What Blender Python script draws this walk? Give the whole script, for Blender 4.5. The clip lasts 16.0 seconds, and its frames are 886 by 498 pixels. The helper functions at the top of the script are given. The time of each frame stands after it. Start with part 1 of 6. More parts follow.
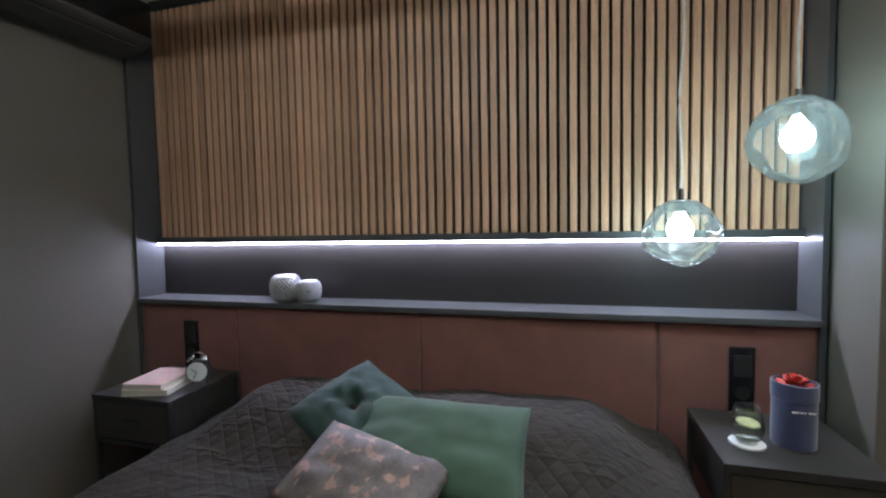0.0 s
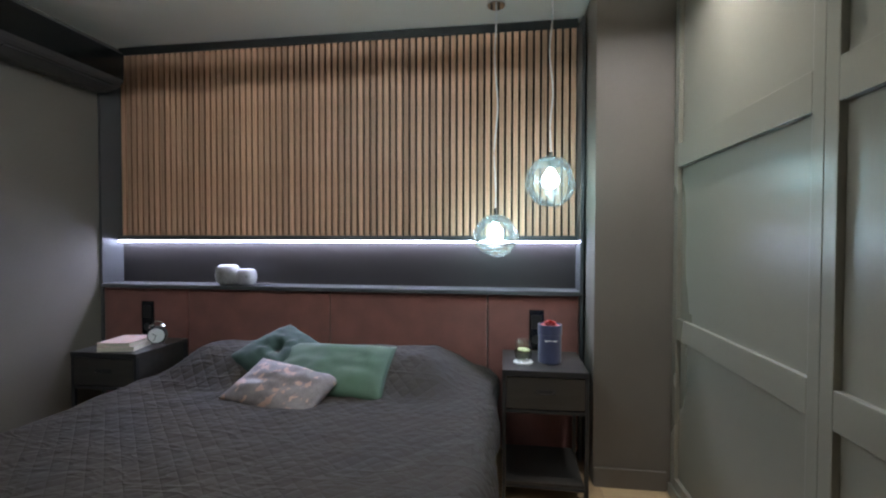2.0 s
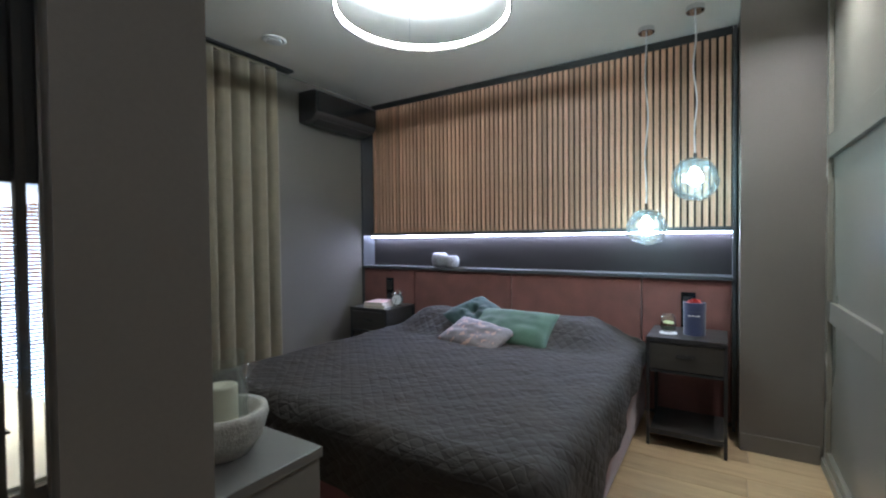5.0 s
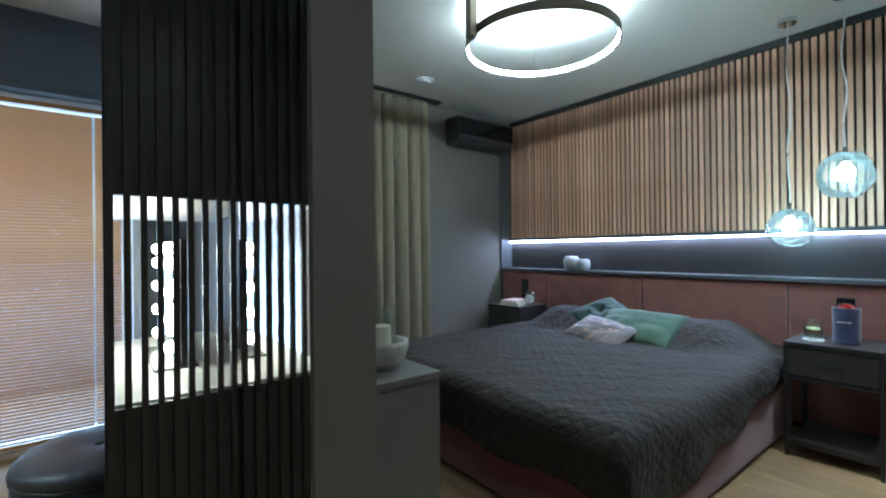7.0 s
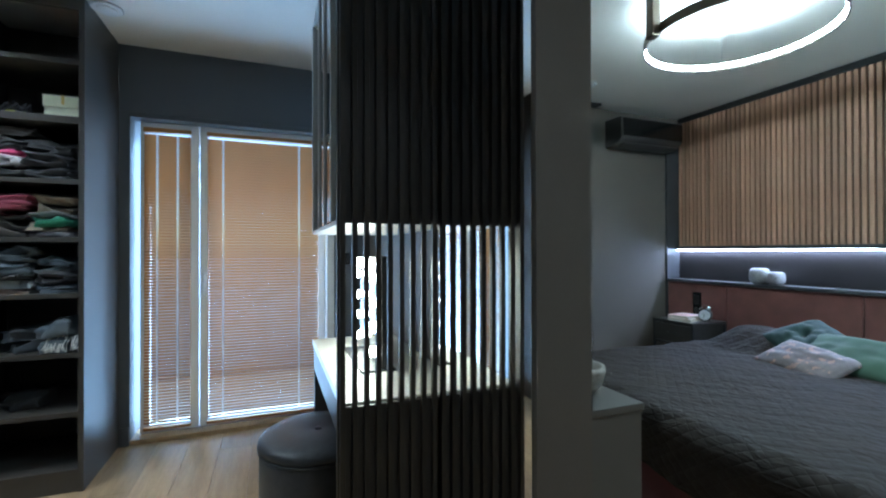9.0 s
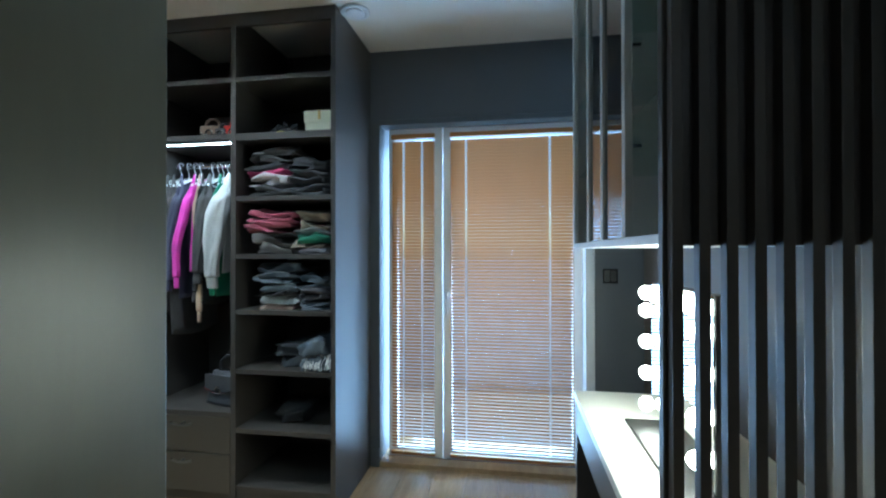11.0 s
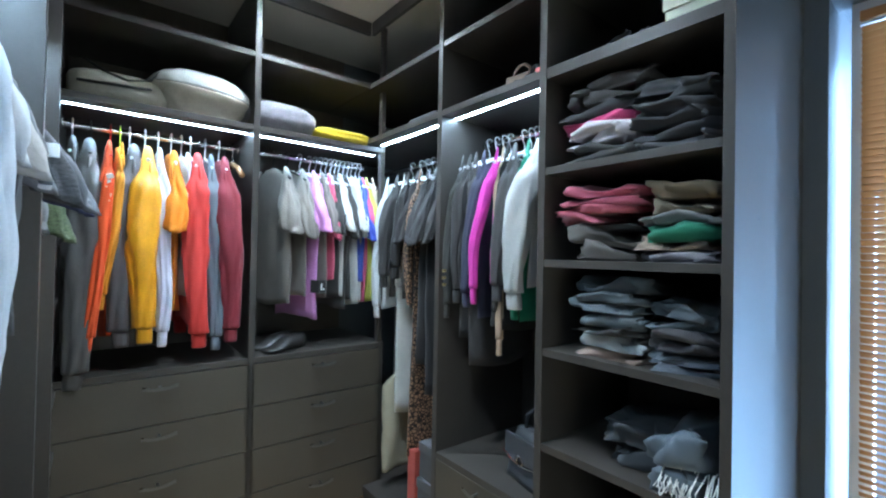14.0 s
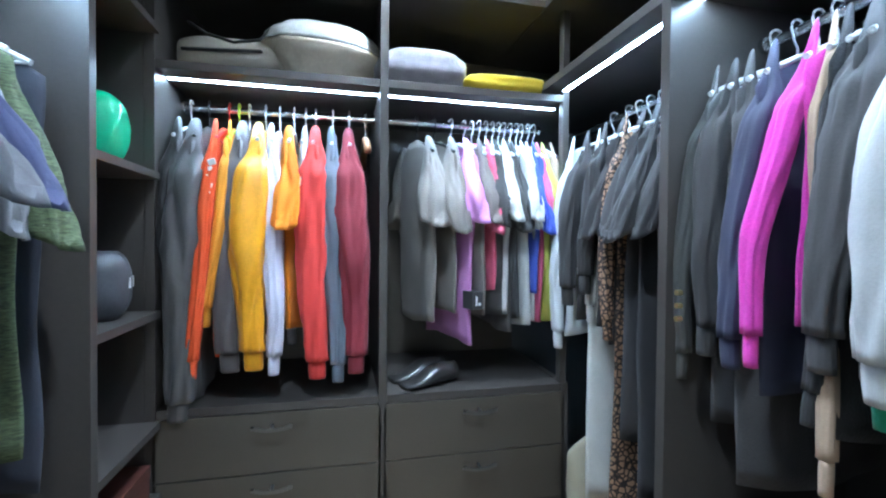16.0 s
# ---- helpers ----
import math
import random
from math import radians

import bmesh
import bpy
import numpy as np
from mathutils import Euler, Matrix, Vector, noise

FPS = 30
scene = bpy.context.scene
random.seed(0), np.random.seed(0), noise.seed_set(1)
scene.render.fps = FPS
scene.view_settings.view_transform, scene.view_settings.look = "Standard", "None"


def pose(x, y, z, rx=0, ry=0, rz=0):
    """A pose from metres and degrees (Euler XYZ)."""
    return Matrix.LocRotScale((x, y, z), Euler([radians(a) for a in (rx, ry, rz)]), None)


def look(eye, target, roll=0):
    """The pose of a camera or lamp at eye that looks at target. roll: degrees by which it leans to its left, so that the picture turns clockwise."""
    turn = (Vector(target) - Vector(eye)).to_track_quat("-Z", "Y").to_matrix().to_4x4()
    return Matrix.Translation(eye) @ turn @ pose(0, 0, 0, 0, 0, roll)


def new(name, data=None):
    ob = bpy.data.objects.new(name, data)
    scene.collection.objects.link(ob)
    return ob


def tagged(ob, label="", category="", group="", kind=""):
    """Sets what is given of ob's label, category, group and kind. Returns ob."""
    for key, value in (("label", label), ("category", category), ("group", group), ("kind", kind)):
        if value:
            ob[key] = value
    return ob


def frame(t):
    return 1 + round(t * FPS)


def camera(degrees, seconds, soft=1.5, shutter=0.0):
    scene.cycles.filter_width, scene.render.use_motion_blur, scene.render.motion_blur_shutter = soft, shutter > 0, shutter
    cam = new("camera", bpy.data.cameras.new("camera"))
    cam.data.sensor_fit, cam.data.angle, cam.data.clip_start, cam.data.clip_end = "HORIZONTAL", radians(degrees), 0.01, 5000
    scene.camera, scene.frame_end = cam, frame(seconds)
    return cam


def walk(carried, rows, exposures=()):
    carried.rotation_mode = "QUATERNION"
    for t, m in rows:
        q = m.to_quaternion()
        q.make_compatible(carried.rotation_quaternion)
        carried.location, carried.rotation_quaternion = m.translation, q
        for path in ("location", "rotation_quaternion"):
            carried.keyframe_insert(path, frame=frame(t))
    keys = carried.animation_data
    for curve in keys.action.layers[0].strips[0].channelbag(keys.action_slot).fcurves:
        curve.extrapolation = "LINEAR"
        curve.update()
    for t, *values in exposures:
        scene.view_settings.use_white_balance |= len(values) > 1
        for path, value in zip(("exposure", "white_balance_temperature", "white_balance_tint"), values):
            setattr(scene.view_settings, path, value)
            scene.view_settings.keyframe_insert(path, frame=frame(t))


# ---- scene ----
cam = camera(90.1, 16.0, soft=2.2)
PATH = [
    (0, (0.02, -0.13, 1.343), (-0.51, 1.796, 1.233), -1.1),
    (0.5, (0.064, -0.285, 1.341), (-0.487, 1.635, 1.25), -0.3),
    (1, (0.207, -0.477, 1.324), (-0.251, 1.468, 1.259), -0.2),
    (1.5, (0.388, -0.668, 1.334), (0.074, 1.306, 1.257), 0.2),
    (2, (0.465, -0.89, 1.28), (0.19, 1.091, 1.235), 0.1),
    (2.5, (0.5, -1.086, 1.281), (0.182, 0.888, 1.233), -0.0),
    (3, (0.513, -1.26, 1.274), (0.119, 0.7, 1.226), -0.2),
    (3.5, (0.575, -1.4, 1.266), (0.052, 0.53, 1.221), -0.4),
    (4, (0.655, -1.478, 1.242), (-0.039, 0.398, 1.207), -0.4),
    (4.2, (0.686, -1.503, 1.243), (-0.083, 0.343, 1.203), -0.4),
    (6.5, (1.157, -1.748, 1.186), (-0.331, -0.413, 1.184), -0.6),
    (7, (1.239, -1.812, 1.182), (-0.331, -0.573, 1.187), -0.6),
    (7.5, (1.302, -1.876, 1.19), (-0.353, -0.752, 1.199), -0.9),
    (8, (1.296, -1.93, 1.214), (-0.447, -0.949, 1.216), -0.8),
    (10.3, (0.722, -2.012, 1.315), (-1.274, -1.874, 1.33), -0.0),
    (10.5, (0.635, -2.01, 1.327), (-1.365, -2.014, 1.338), -0.2),
    (11, (0.434, -2.04, 1.343), (-1.543, -2.347, 1.355), -0.1),
    (11.5, (0.253, -2.066, 1.343), (-1.661, -2.648, 1.358), -0.1),
    (12, (0.109, -2.108, 1.341), (-1.714, -2.931, 1.36), -0.3),
    (12.5, (-0.074, -2.232, 1.343), (-1.802, -3.238, 1.362), -0.4),
    (13, (-0.241, -2.307, 1.347), (-1.827, -3.525, 1.37), 0.2),
    (13.5, (-0.383, -2.395, 1.344), (-1.807, -3.799, 1.374), 0.5),
    (14, (-0.529, -2.533, 1.342), (-1.767, -4.103, 1.367), 1.1),
    (14.5, (-0.656, -2.708, 1.342), (-1.694, -4.417, 1.362), 1.4),
    (15, (-0.739, -2.894, 1.336), (-1.614, -4.693, 1.36), 0.7),
    (15.5, (-0.904, -3.037, 1.389), (-1.517, -4.941, 1.353), 1.0),
    (16, (-0.969, -3.163, 1.378), (-1.415, -5.113, 1.345), 0.5),
]
walk(cam, [(t, look(eye, target, roll)) for t, eye, target, roll in PATH],
     exposures=[(0.0, -0.3, 7500, 20), (2.0, -0.02, 7200, 20), (4.0, 0.22, 7000, 21), (7.0, 0.3, 6050, 6), (8.0, 0.15, 6000, 7), (11.0, 0.35, 5850, 3), (13.0, 0.65, 5850, 4), (14.5, 0.85, 5700, 9), (16.0, 0.95, 5500, 11)])

# ---------- light ----------
world = bpy.data.worlds.new("sky")
scene.world = world
world.use_nodes = True
wn = world.node_tree.nodes
sky = wn.new("ShaderNodeTexSky")
sky.sky_type = "NISHITA"
sky.sun_disc = False
sky.sun_elevation, sky.sun_rotation = radians(40), radians(-17)
world.node_tree.links.new(sky.outputs[0], wn["Background"].inputs["Color"])
wn["Background"].inputs["Strength"].default_value = 0.15
sun = new("sun", bpy.data.lights.new("sun", "SUN"))
sun.data.energy, sun.data.angle, sun.data.color = 2.0, radians(3), (1.0, 0.96, 0.9)
sun.matrix_basis = look((-3, 10, 9), (0, 0, 0))
RING, PEND, STRIP, CSTRIP, VANITY, DOWN = 185.0, 60.0, 88.0, 58.0, 38.0, 2300.0
daylight = new("daylight", bpy.data.lights.new("daylight", "AREA"))
daylight.data.shape, daylight.data.size, daylight.data.size_y = "RECTANGLE", 1.1, 2.1
daylight.data.energy, daylight.data.color = 112.0, (0.36, 0.62, 1.0)
daylight.matrix_basis = look((-2.75, -2.21, 1.03), (0.0, -2.21, 1.03))


# ---------- small builders ----------
def mesh_of(name, bm):
    me = bpy.data.meshes.new(name)
    bm.normal_update()
    bm.to_mesh(me)
    bm.free()
    return me


def part(name, bm, material, parent=None, label="", smooth=False):
    me = mesh_of(name, bm)
    if material is not None:
        me.materials.append(material)
    if smooth:
        for p in me.polygons:
            p.use_smooth = True
    ob = new(name, me)
    if parent is not None:
        ob.parent = parent
    if label:
        ob["label"] = label
    return ob


def thing(name, label, category, at=(0, 0, 0), rz=0, group="", kind=""):
    ob = new(name)
    ob.empty_display_size = 0.05
    ob.matrix_basis = pose(*at, 0, 0, rz)
    return tagged(ob, label, category, group, kind)


def add_box(bm, a, b, bevel=0.0, m=None):
    x0, x1 = sorted((a[0], b[0]))
    y0, y1 = sorted((a[1], b[1]))
    z0, z1 = sorted((a[2], b[2]))
    vs = [bm.verts.new(p) for p in ((x0, y0, z0), (x1, y0, z0), (x1, y1, z0), (x0, y1, z0), (x0, y0, z1), (x1, y0, z1), (x1, y1, z1), (x0, y1, z1))]
    fs = [bm.faces.new([vs[i] for i in q]) for q in ((3, 2, 1, 0), (4, 5, 6, 7), (0, 1, 5, 4), (1, 2, 6, 5), (2, 3, 7, 6), (3, 0, 4, 7))]
    if bevel:
        es = list({e for f in fs for e in f.edges})
        r = bmesh.ops.bevel(bm, geom=es, offset=bevel, segments=2, affect="EDGES", profile=0.6)
        vs = list({v for v in vs if v.is_valid} | set(r["verts"]))
    if m is not None:
        bmesh.ops.transform(bm, matrix=m, verts=[v for v in vs if v.is_valid])
    return vs


def box(a, b, bevel=0.0):
    bm = bmesh.new()
    add_box(bm, a, b, bevel)
    return bm


def add_tube(bm, p0, p1, r0, r1=None, n=10, cap=True):
    p0, p1 = Vector(p0), Vector(p1)
    r1 = r0 if r1 is None else r1
    q = (p1 - p0).to_track_quat("Z", "Y").to_matrix()
    rings = []
    for p, r in ((p0, r0), (p1, r1)):
        rings.append([bm.verts.new(p + q @ Vector((r * math.cos(i * 2 * math.pi / n), r * math.sin(i * 2 * math.pi / n), 0))) for i in range(n)])
    for i in range(n):
        j = (i + 1) % n
        bm.faces.new((rings[0][i], rings[0][j], rings[1][j], rings[1][i]))
    if cap:
        bm.faces.new(rings[0][::-1])
        bm.faces.new(rings[1])


def add_path(bm, pts, r, n=8):
    """A round rod along a line of points."""
    pts = [Vector(p) for p in pts]
    rings = []
    for i, p in enumerate(pts):
        d = (pts[min(i + 1, len(pts) - 1)] - pts[max(i - 1, 0)]).normalized()
        q = d.to_track_quat("Z", "Y").to_matrix()
        rings.append([bm.verts.new(p + q @ Vector((r * math.cos(k * 2 * math.pi / n), r * math.sin(k * 2 * math.pi / n), 0))) for k in range(n)])
    for a, b in zip(rings, rings[1:]):
        for k in range(n):
            bm.faces.new((a[k], a[(k + 1) % n], b[(k + 1) % n], b[k]))
    bm.faces.new(rings[0][::-1])
    bm.faces.new(rings[-1])


def add_lathe(bm, prof, at=(0, 0, 0), n=32):
    """Turns a profile of (radius, height) round the upright axis."""
    rings = []
    for r, z in prof:
        if r < 1e-5:
            rings.append([bm.verts.new((at[0], at[1], at[2] + z))])
        else:
            rings.append([bm.verts.new((at[0] + r * math.cos(i * 2 * math.pi / n), at[1] + r * math.sin(i * 2 * math.pi / n), at[2] + z)) for i in range(n)])
    for a, b in zip(rings, rings[1:]):
        for i in range(n):
            j = (i + 1) % n
            if len(a) == 1 and len(b) == 1:
                continue
            if len(a) == 1:
                bm.faces.new((a[0], b[j], b[i]))
            elif len(b) == 1:
                bm.faces.new((a[i], a[j], b[0]))
            else:
                bm.faces.new((a[i], a[j], b[j], b[i]))


def lathe(prof, n=32):
    bm = bmesh.new()
    add_lathe(bm, prof, n=n)
    bmesh.ops.recalc_face_normals(bm, faces=bm.faces)
    return bm


def structure(name, bm, material, label, category):
    return tagged(part(name, bm, material), label, category, kind="structure")


# ---------- materials ----------
def mat(name, color, rough=0.5, metal=0.0, vary=0.12, scale=6.0, fine=90.0, bump=0.0, bump_scale=None, color2=None, spec=0.5,
        stretch=(1, 1, 1), sheen=0.0, rough_vary=0.08, per_object=0.0, subsurf=0.0, coat=0.0):
    """Base colour broken at two scales, roughness variation and fine relief, in object space."""
    m = bpy.data.materials.new(name)
    m.use_nodes = True
    nt = m.node_tree
    n, l = nt.nodes, nt.links
    b = n["Principled BSDF"]
    tc = n.new("ShaderNodeTexCoord")
    mp = n.new("ShaderNodeMapping")
    mp.inputs["Scale"].default_value = stretch
    l.new(tc.outputs["Object"], mp.inputs["Vector"])
    big = n.new("ShaderNodeTexNoise")
    big.inputs["Scale"].default_value = scale
    big.inputs["Detail"].default_value = 4
    small = n.new("ShaderNodeTexNoise")
    small.inputs["Scale"].default_value = fine
    small.inputs["Detail"].default_value = 3
    for t in (big, small):
        l.new(mp.outputs[0], t.inputs["Vector"])
    c1 = Vector(color)
    c2 = Vector(color2) if color2 else c1 * (1 - 2 * vary)
    ramp = n.new("ShaderNodeMix")
    ramp.data_type = "RGBA"
    ramp.inputs["A"].default_value = (*c2, 1)
    ramp.inputs["B"].default_value = (*[min(1, v * (1 + vary)) for v in c1], 1)
    add = n.new("ShaderNodeMath")
    add.operation = "MULTIPLY_ADD"
    add.inputs[1].default_value = 0.35
    l.new(small.outputs["Fac"], add.inputs[0])
    mul = n.new("ShaderNodeMath")
    mul.operation = "MULTIPLY"
    mul.inputs[1].default_value = 0.65
    l.new(big.outputs["Fac"], mul.inputs[0])
    l.new(mul.outputs[0], add.inputs[2])
    st = n.new("ShaderNodeMapRange")
    st.inputs["From Min"].default_value, st.inputs["From Max"].default_value = 0.3, 0.7
    l.new(add.outputs[0], st.inputs["Value"])
    l.new(st.outputs[0], ramp.inputs["Factor"])
    out = ramp.outputs["Result"]
    if per_object:
        info = n.new("ShaderNodeObjectInfo")
        hsv = n.new("ShaderNodeHueSaturation")
        mr = n.new("ShaderNodeMapRange")
        mr.inputs["To Min"].default_value, mr.inputs["To Max"].default_value = 1 - per_object, 1 + per_object
        l.new(info.outputs["Random"], mr.inputs["Value"])
        l.new(mr.outputs[0], hsv.inputs["Value"])
        l.new(out, hsv.inputs["Color"])
        out = hsv.outputs[0]
    l.new(out, b.inputs["Base Color"])
    rr = n.new("ShaderNodeMapRange")
    rr.inputs["To Min"].default_value, rr.inputs["To Max"].default_value = max(0.02, rough - rough_vary), min(1, rough + rough_vary)
    l.new(big.outputs["Fac"], rr.inputs["Value"])
    l.new(rr.outputs[0], b.inputs["Roughness"])
    b.inputs["Metallic"].default_value = metal
    b.inputs["Specular IOR Level"].default_value = spec
    b.inputs["Sheen Weight"].default_value = sheen
    b.inputs["Coat Weight"].default_value = coat
    if bump:
        bp = n.new("ShaderNodeBump")
        bp.inputs["Strength"].default_value = bump
        bp.inputs["Distance"].default_value = 0.004
        src = small
        if bump_scale:
            src = n.new("ShaderNodeTexNoise")
            src.inputs["Scale"].default_value = bump_scale
            src.inputs["Detail"].default_value = 3
            l.new(mp.outputs[0], src.inputs["Vector"])
        l.new(src.outputs["Fac"], bp.inputs["Height"])
        l.new(bp.outputs[0], b.inputs["Normal"])
    return m


def wood(name, light, dark, along, rough=0.45, per_object=0.12, scale=5.0, bump=0.08):
    """Stretched grain: 'along' is the axis of the fibres (0, 1 or 2)."""
    s = [9.0, 9.0, 9.0]
    s[along] = 0.7
    m = mat(name, light, rough, vary=0.08, scale=scale, fine=24, bump=bump, color2=dark, stretch=tuple(s), per_object=per_object)
    return m


def glass(name, color=(1, 1, 1), rough=0.0, ior=1.45):
    m = bpy.data.materials.new(name)
    m.use_nodes = True
    b = m.node_tree.nodes["Principled BSDF"]
    b.inputs["Base Color"].default_value = (*color, 1)
    b.inputs["Transmission Weight"].default_value = 1
    b.inputs["Roughness"].default_value = rough
    b.inputs["IOR"].default_value = ior
    return m


def lamp_mat(name, color, strength):
    m = bpy.data.materials.new(name)
    m.use_nodes = True
    b = m.node_tree.nodes["Principled BSDF"]
    b.inputs["Base Color"].default_value = (0.8, 0.8, 0.8, 1)
    b.inputs["Emission Color"].default_value = (*color, 1)
    b.inputs["Emission Strength"].default_value = strength
    return m


COLD = (0.76, 0.92, 1.0)
WHITE_LED = (0.72, 0.86, 1.0)

M_wall = mat("grey wall paint", (0.148, 0.126, 0.104), 0.62, vary=0.05, scale=2, fine=140, bump=0.05)
M_wall_dark = mat("dark grey wall paint", (0.10, 0.108, 0.116), 0.5, vary=0.06, scale=2, fine=140, bump=0.05)
M_ceiling = mat("white ceiling paint", (0.80, 0.75, 0.67), 0.75, vary=0.02, scale=1.5, fine=120, bump=0.03)
M_panel = mat("satin grey lacquer", (0.215, 0.195, 0.155), 0.29, vary=0.04, scale=1.5, fine=160, bump=0.02, stretch=(1, 1, 0.25))
M_black = mat("black laminate", (0.02, 0.019, 0.018), 0.42, vary=0.12, scale=2, fine=120, bump=0.02)
M_closet = mat("anthracite wardrobe board", (0.061, 0.053, 0.046), 0.4, vary=0.1, scale=1.5, fine=140, bump=0.02)
M_front = mat("anthracite drawer front", (0.074, 0.062, 0.047), 0.42, vary=0.06, scale=1.5, fine=140, bump=0.02)
M_endpanel = mat("satin olive-grey end panel", (0.090, 0.084, 0.058), 0.36, vary=0.06, scale=2, fine=60, bump=0.03, stretch=(1, 1, 0.1))
M_slat_wood = wood("oiled oak slat", (0.66, 0.385, 0.25), (0.47, 0.25, 0.15), 2, 0.5, 0.22)
M_slat_black = mat("black slat", (0.052, 0.043, 0.034), 0.45, vary=0.1, per_object=0.1)
M_felt = mat("black felt", (0.026, 0.02, 0.016), 0.95, vary=0.1)
M_velvet = mat("brick-red velvet", (0.215, 0.075, 0.058), 0.75, vary=0.14, scale=7, fine=300, bump=0.12, sheen=0.35)
M_velvet_base = mat("burgundy velvet", (0.16, 0.035, 0.042), 0.78, vary=0.12, scale=6, fine=300, bump=0.1, sheen=0.35)
M_niche = mat("anthracite niche board", (0.07, 0.07, 0.072), 0.38, vary=0.05, scale=2, fine=140, bump=0.02)
M_oak_floor = wood("pale oak floor", (0.50, 0.35, 0.20), (0.36, 0.235, 0.125), 0, 0.38, 0.14, 3.0, 0.06)
M_chrome = mat("polished chrome", (0.75, 0.75, 0.76), 0.12, 1.0, vary=0.02, rough_vary=0.04)
M_steel = mat("black steel", (0.03, 0.03, 0.032), 0.38, 0.3, vary=0.1)
M_alu = mat("grey aluminium", (0.42, 0.4, 0.37), 0.3, 0.9, vary=0.04)
M_nickel = mat("dark nickel", (0.16, 0.155, 0.15), 0.28, 0.85, vary=0.05)
M_white_plastic = mat("white plastic", (0.8, 0.8, 0.79), 0.4, vary=0.02)
M_frame_white = mat("white window profile", (0.8, 0.81, 0.82), 0.35, vary=0.02)
M_black_plastic = mat("black glossy plastic", (0.012, 0.012, 0.013), 0.15, vary=0.05)
M_curtain = mat("taupe curtain cloth", (0.245, 0.195, 0.13), 0.85, vary=0.08, scale=14, fine=260, bump=0.15, sheen=0.2)
M_ac = mat("graphite plastic", (0.055, 0.05, 0.048), 0.32, vary=0.05)
# niche board again, darkened: the unlit back's shade is in its colour
M_niche_shaded = mat("niche board darkened for shade", (0.026, 0.022, 0.020), 0.35, vary=0.05, scale=2, fine=140, bump=0.02)
M_mirror = mat("mirror silver", (0.86, 0.88, 0.87), 0.02, 1.0, vary=0.0, rough_vary=0.01)
M_desk = mat("cream desk laminate", (0.72, 0.70, 0.62), 0.32, vary=0.03, scale=3)
M_cream = mat("beige lacquer", (0.60, 0.56, 0.49), 0.4, vary=0.03)
M_smoke_glass = mat("dark tinted glass", (0.015, 0.014, 0.013), 0.05, vary=0.05, rough_vary=0.03)
def thin_glass(name, tint, ior=1.5):
    """A thin clear wall: what is behind shows through, with a glossy sheen."""
    m = bpy.data.materials.new(name)
    m.use_nodes = True
    nt = m.node_tree
    a = nt.nodes.new("ShaderNodeBsdfTransparent")
    a.inputs["Color"].default_value = (*tint, 1)
    g = nt.nodes.new("ShaderNodeBsdfGlossy")
    g.inputs["Roughness"].default_value = 0.04
    lw = nt.nodes.new("ShaderNodeLayerWeight")
    lw.inputs["Blend"].default_value = 0.2
    f = nt.nodes.new("ShaderNodeMath")
    f.operation = "MULTIPLY_ADD"
    f.inputs[1].default_value, f.inputs[2].default_value = 0.45, 0.03
    nt.links.new(lw.outputs["Facing"], f.inputs[0])
    x = nt.nodes.new("ShaderNodeMixShader")
    nt.links.new(f.outputs[0], x.inputs[0])
    nt.links.new(a.outputs[0], x.inputs[1])
    nt.links.new(g.outputs[0], x.inputs[2])
    nt.links.new(x.outputs[0], nt.nodes["Material Output"].inputs["Surface"])
    return m


M_glass = thin_glass("clear glass", (0.96, 0.98, 0.97))
M_shade_glass = bpy.data.materials.new("smoked pendant glass")
M_shade_glass.use_nodes = True
_nt = M_shade_glass.node_tree
_tr = _nt.nodes.new("ShaderNodeBsdfTransparent")
_tr.inputs["Color"].default_value = (0.97, 0.94, 0.88, 1)
_tl = _nt.nodes.new("ShaderNodeBsdfTranslucent")
_tl.inputs["Color"].default_value = (0.9, 0.9, 0.85, 1)
_gl = _nt.nodes.new("ShaderNodeBsdfGlossy")
_gl.inputs["Roughness"].default_value = 0.06
_fr = _nt.nodes.new("ShaderNodeFresnel")
_fr.inputs["IOR"].default_value = 1.38
_m1 = _nt.nodes.new("ShaderNodeMixShader")
_m1.inputs[0].default_value = 0.05
_m2 = _nt.nodes.new("ShaderNodeMixShader")
_nt.links.new(_tr.outputs[0], _m1.inputs[1])
_nt.links.new(_tl.outputs[0], _m1.inputs[2])
_half = _nt.nodes.new("ShaderNodeMath")
_half.operation = "MULTIPLY"
_half.inputs[1].default_value = 0.9
_nt.links.new(_fr.outputs[0], _half.inputs[0])
_nt.links.new(_half.outputs[0], _m2.inputs[0])
_nt.links.new(_m1.outputs[0], _m2.inputs[1])
_nt.links.new(_gl.outputs[0], _m2.inputs[2])
_nt.links.new(_m2.outputs[0], _nt.nodes["Material Output"].inputs["Surface"])
M_shelf_glass = thin_glass("green-edged shelf glass", (0.93, 0.98, 0.96))
L_ring = lamp_mat("ring light diffuser", (0.66, 0.88, 1.0), RING)
L_bulb = lamp_mat("pendant bulb", (0.4, 0.82, 1.0), PEND)
L_strip = lamp_mat("bed niche light strip", (0.52, 0.66, 1.0), STRIP)
L_closet = lamp_mat("wardrobe light strip", (0.60, 0.82, 1.0), CSTRIP)
L_vanity = lamp_mat("vanity bulb", (0.96, 1.0, 0.86), VANITY)

# ---------- large structure ----------
XW, XE = -2.21, 1.30          # bedroom west wall, wardrobe fronts
YN = 1.92                     # back of the bed wall
CEIL = 2.6
XC = -2.25                    # dressing room west wall
YS = -5.25                    # dressing room south wall
YP = -2.675                   # passage south side

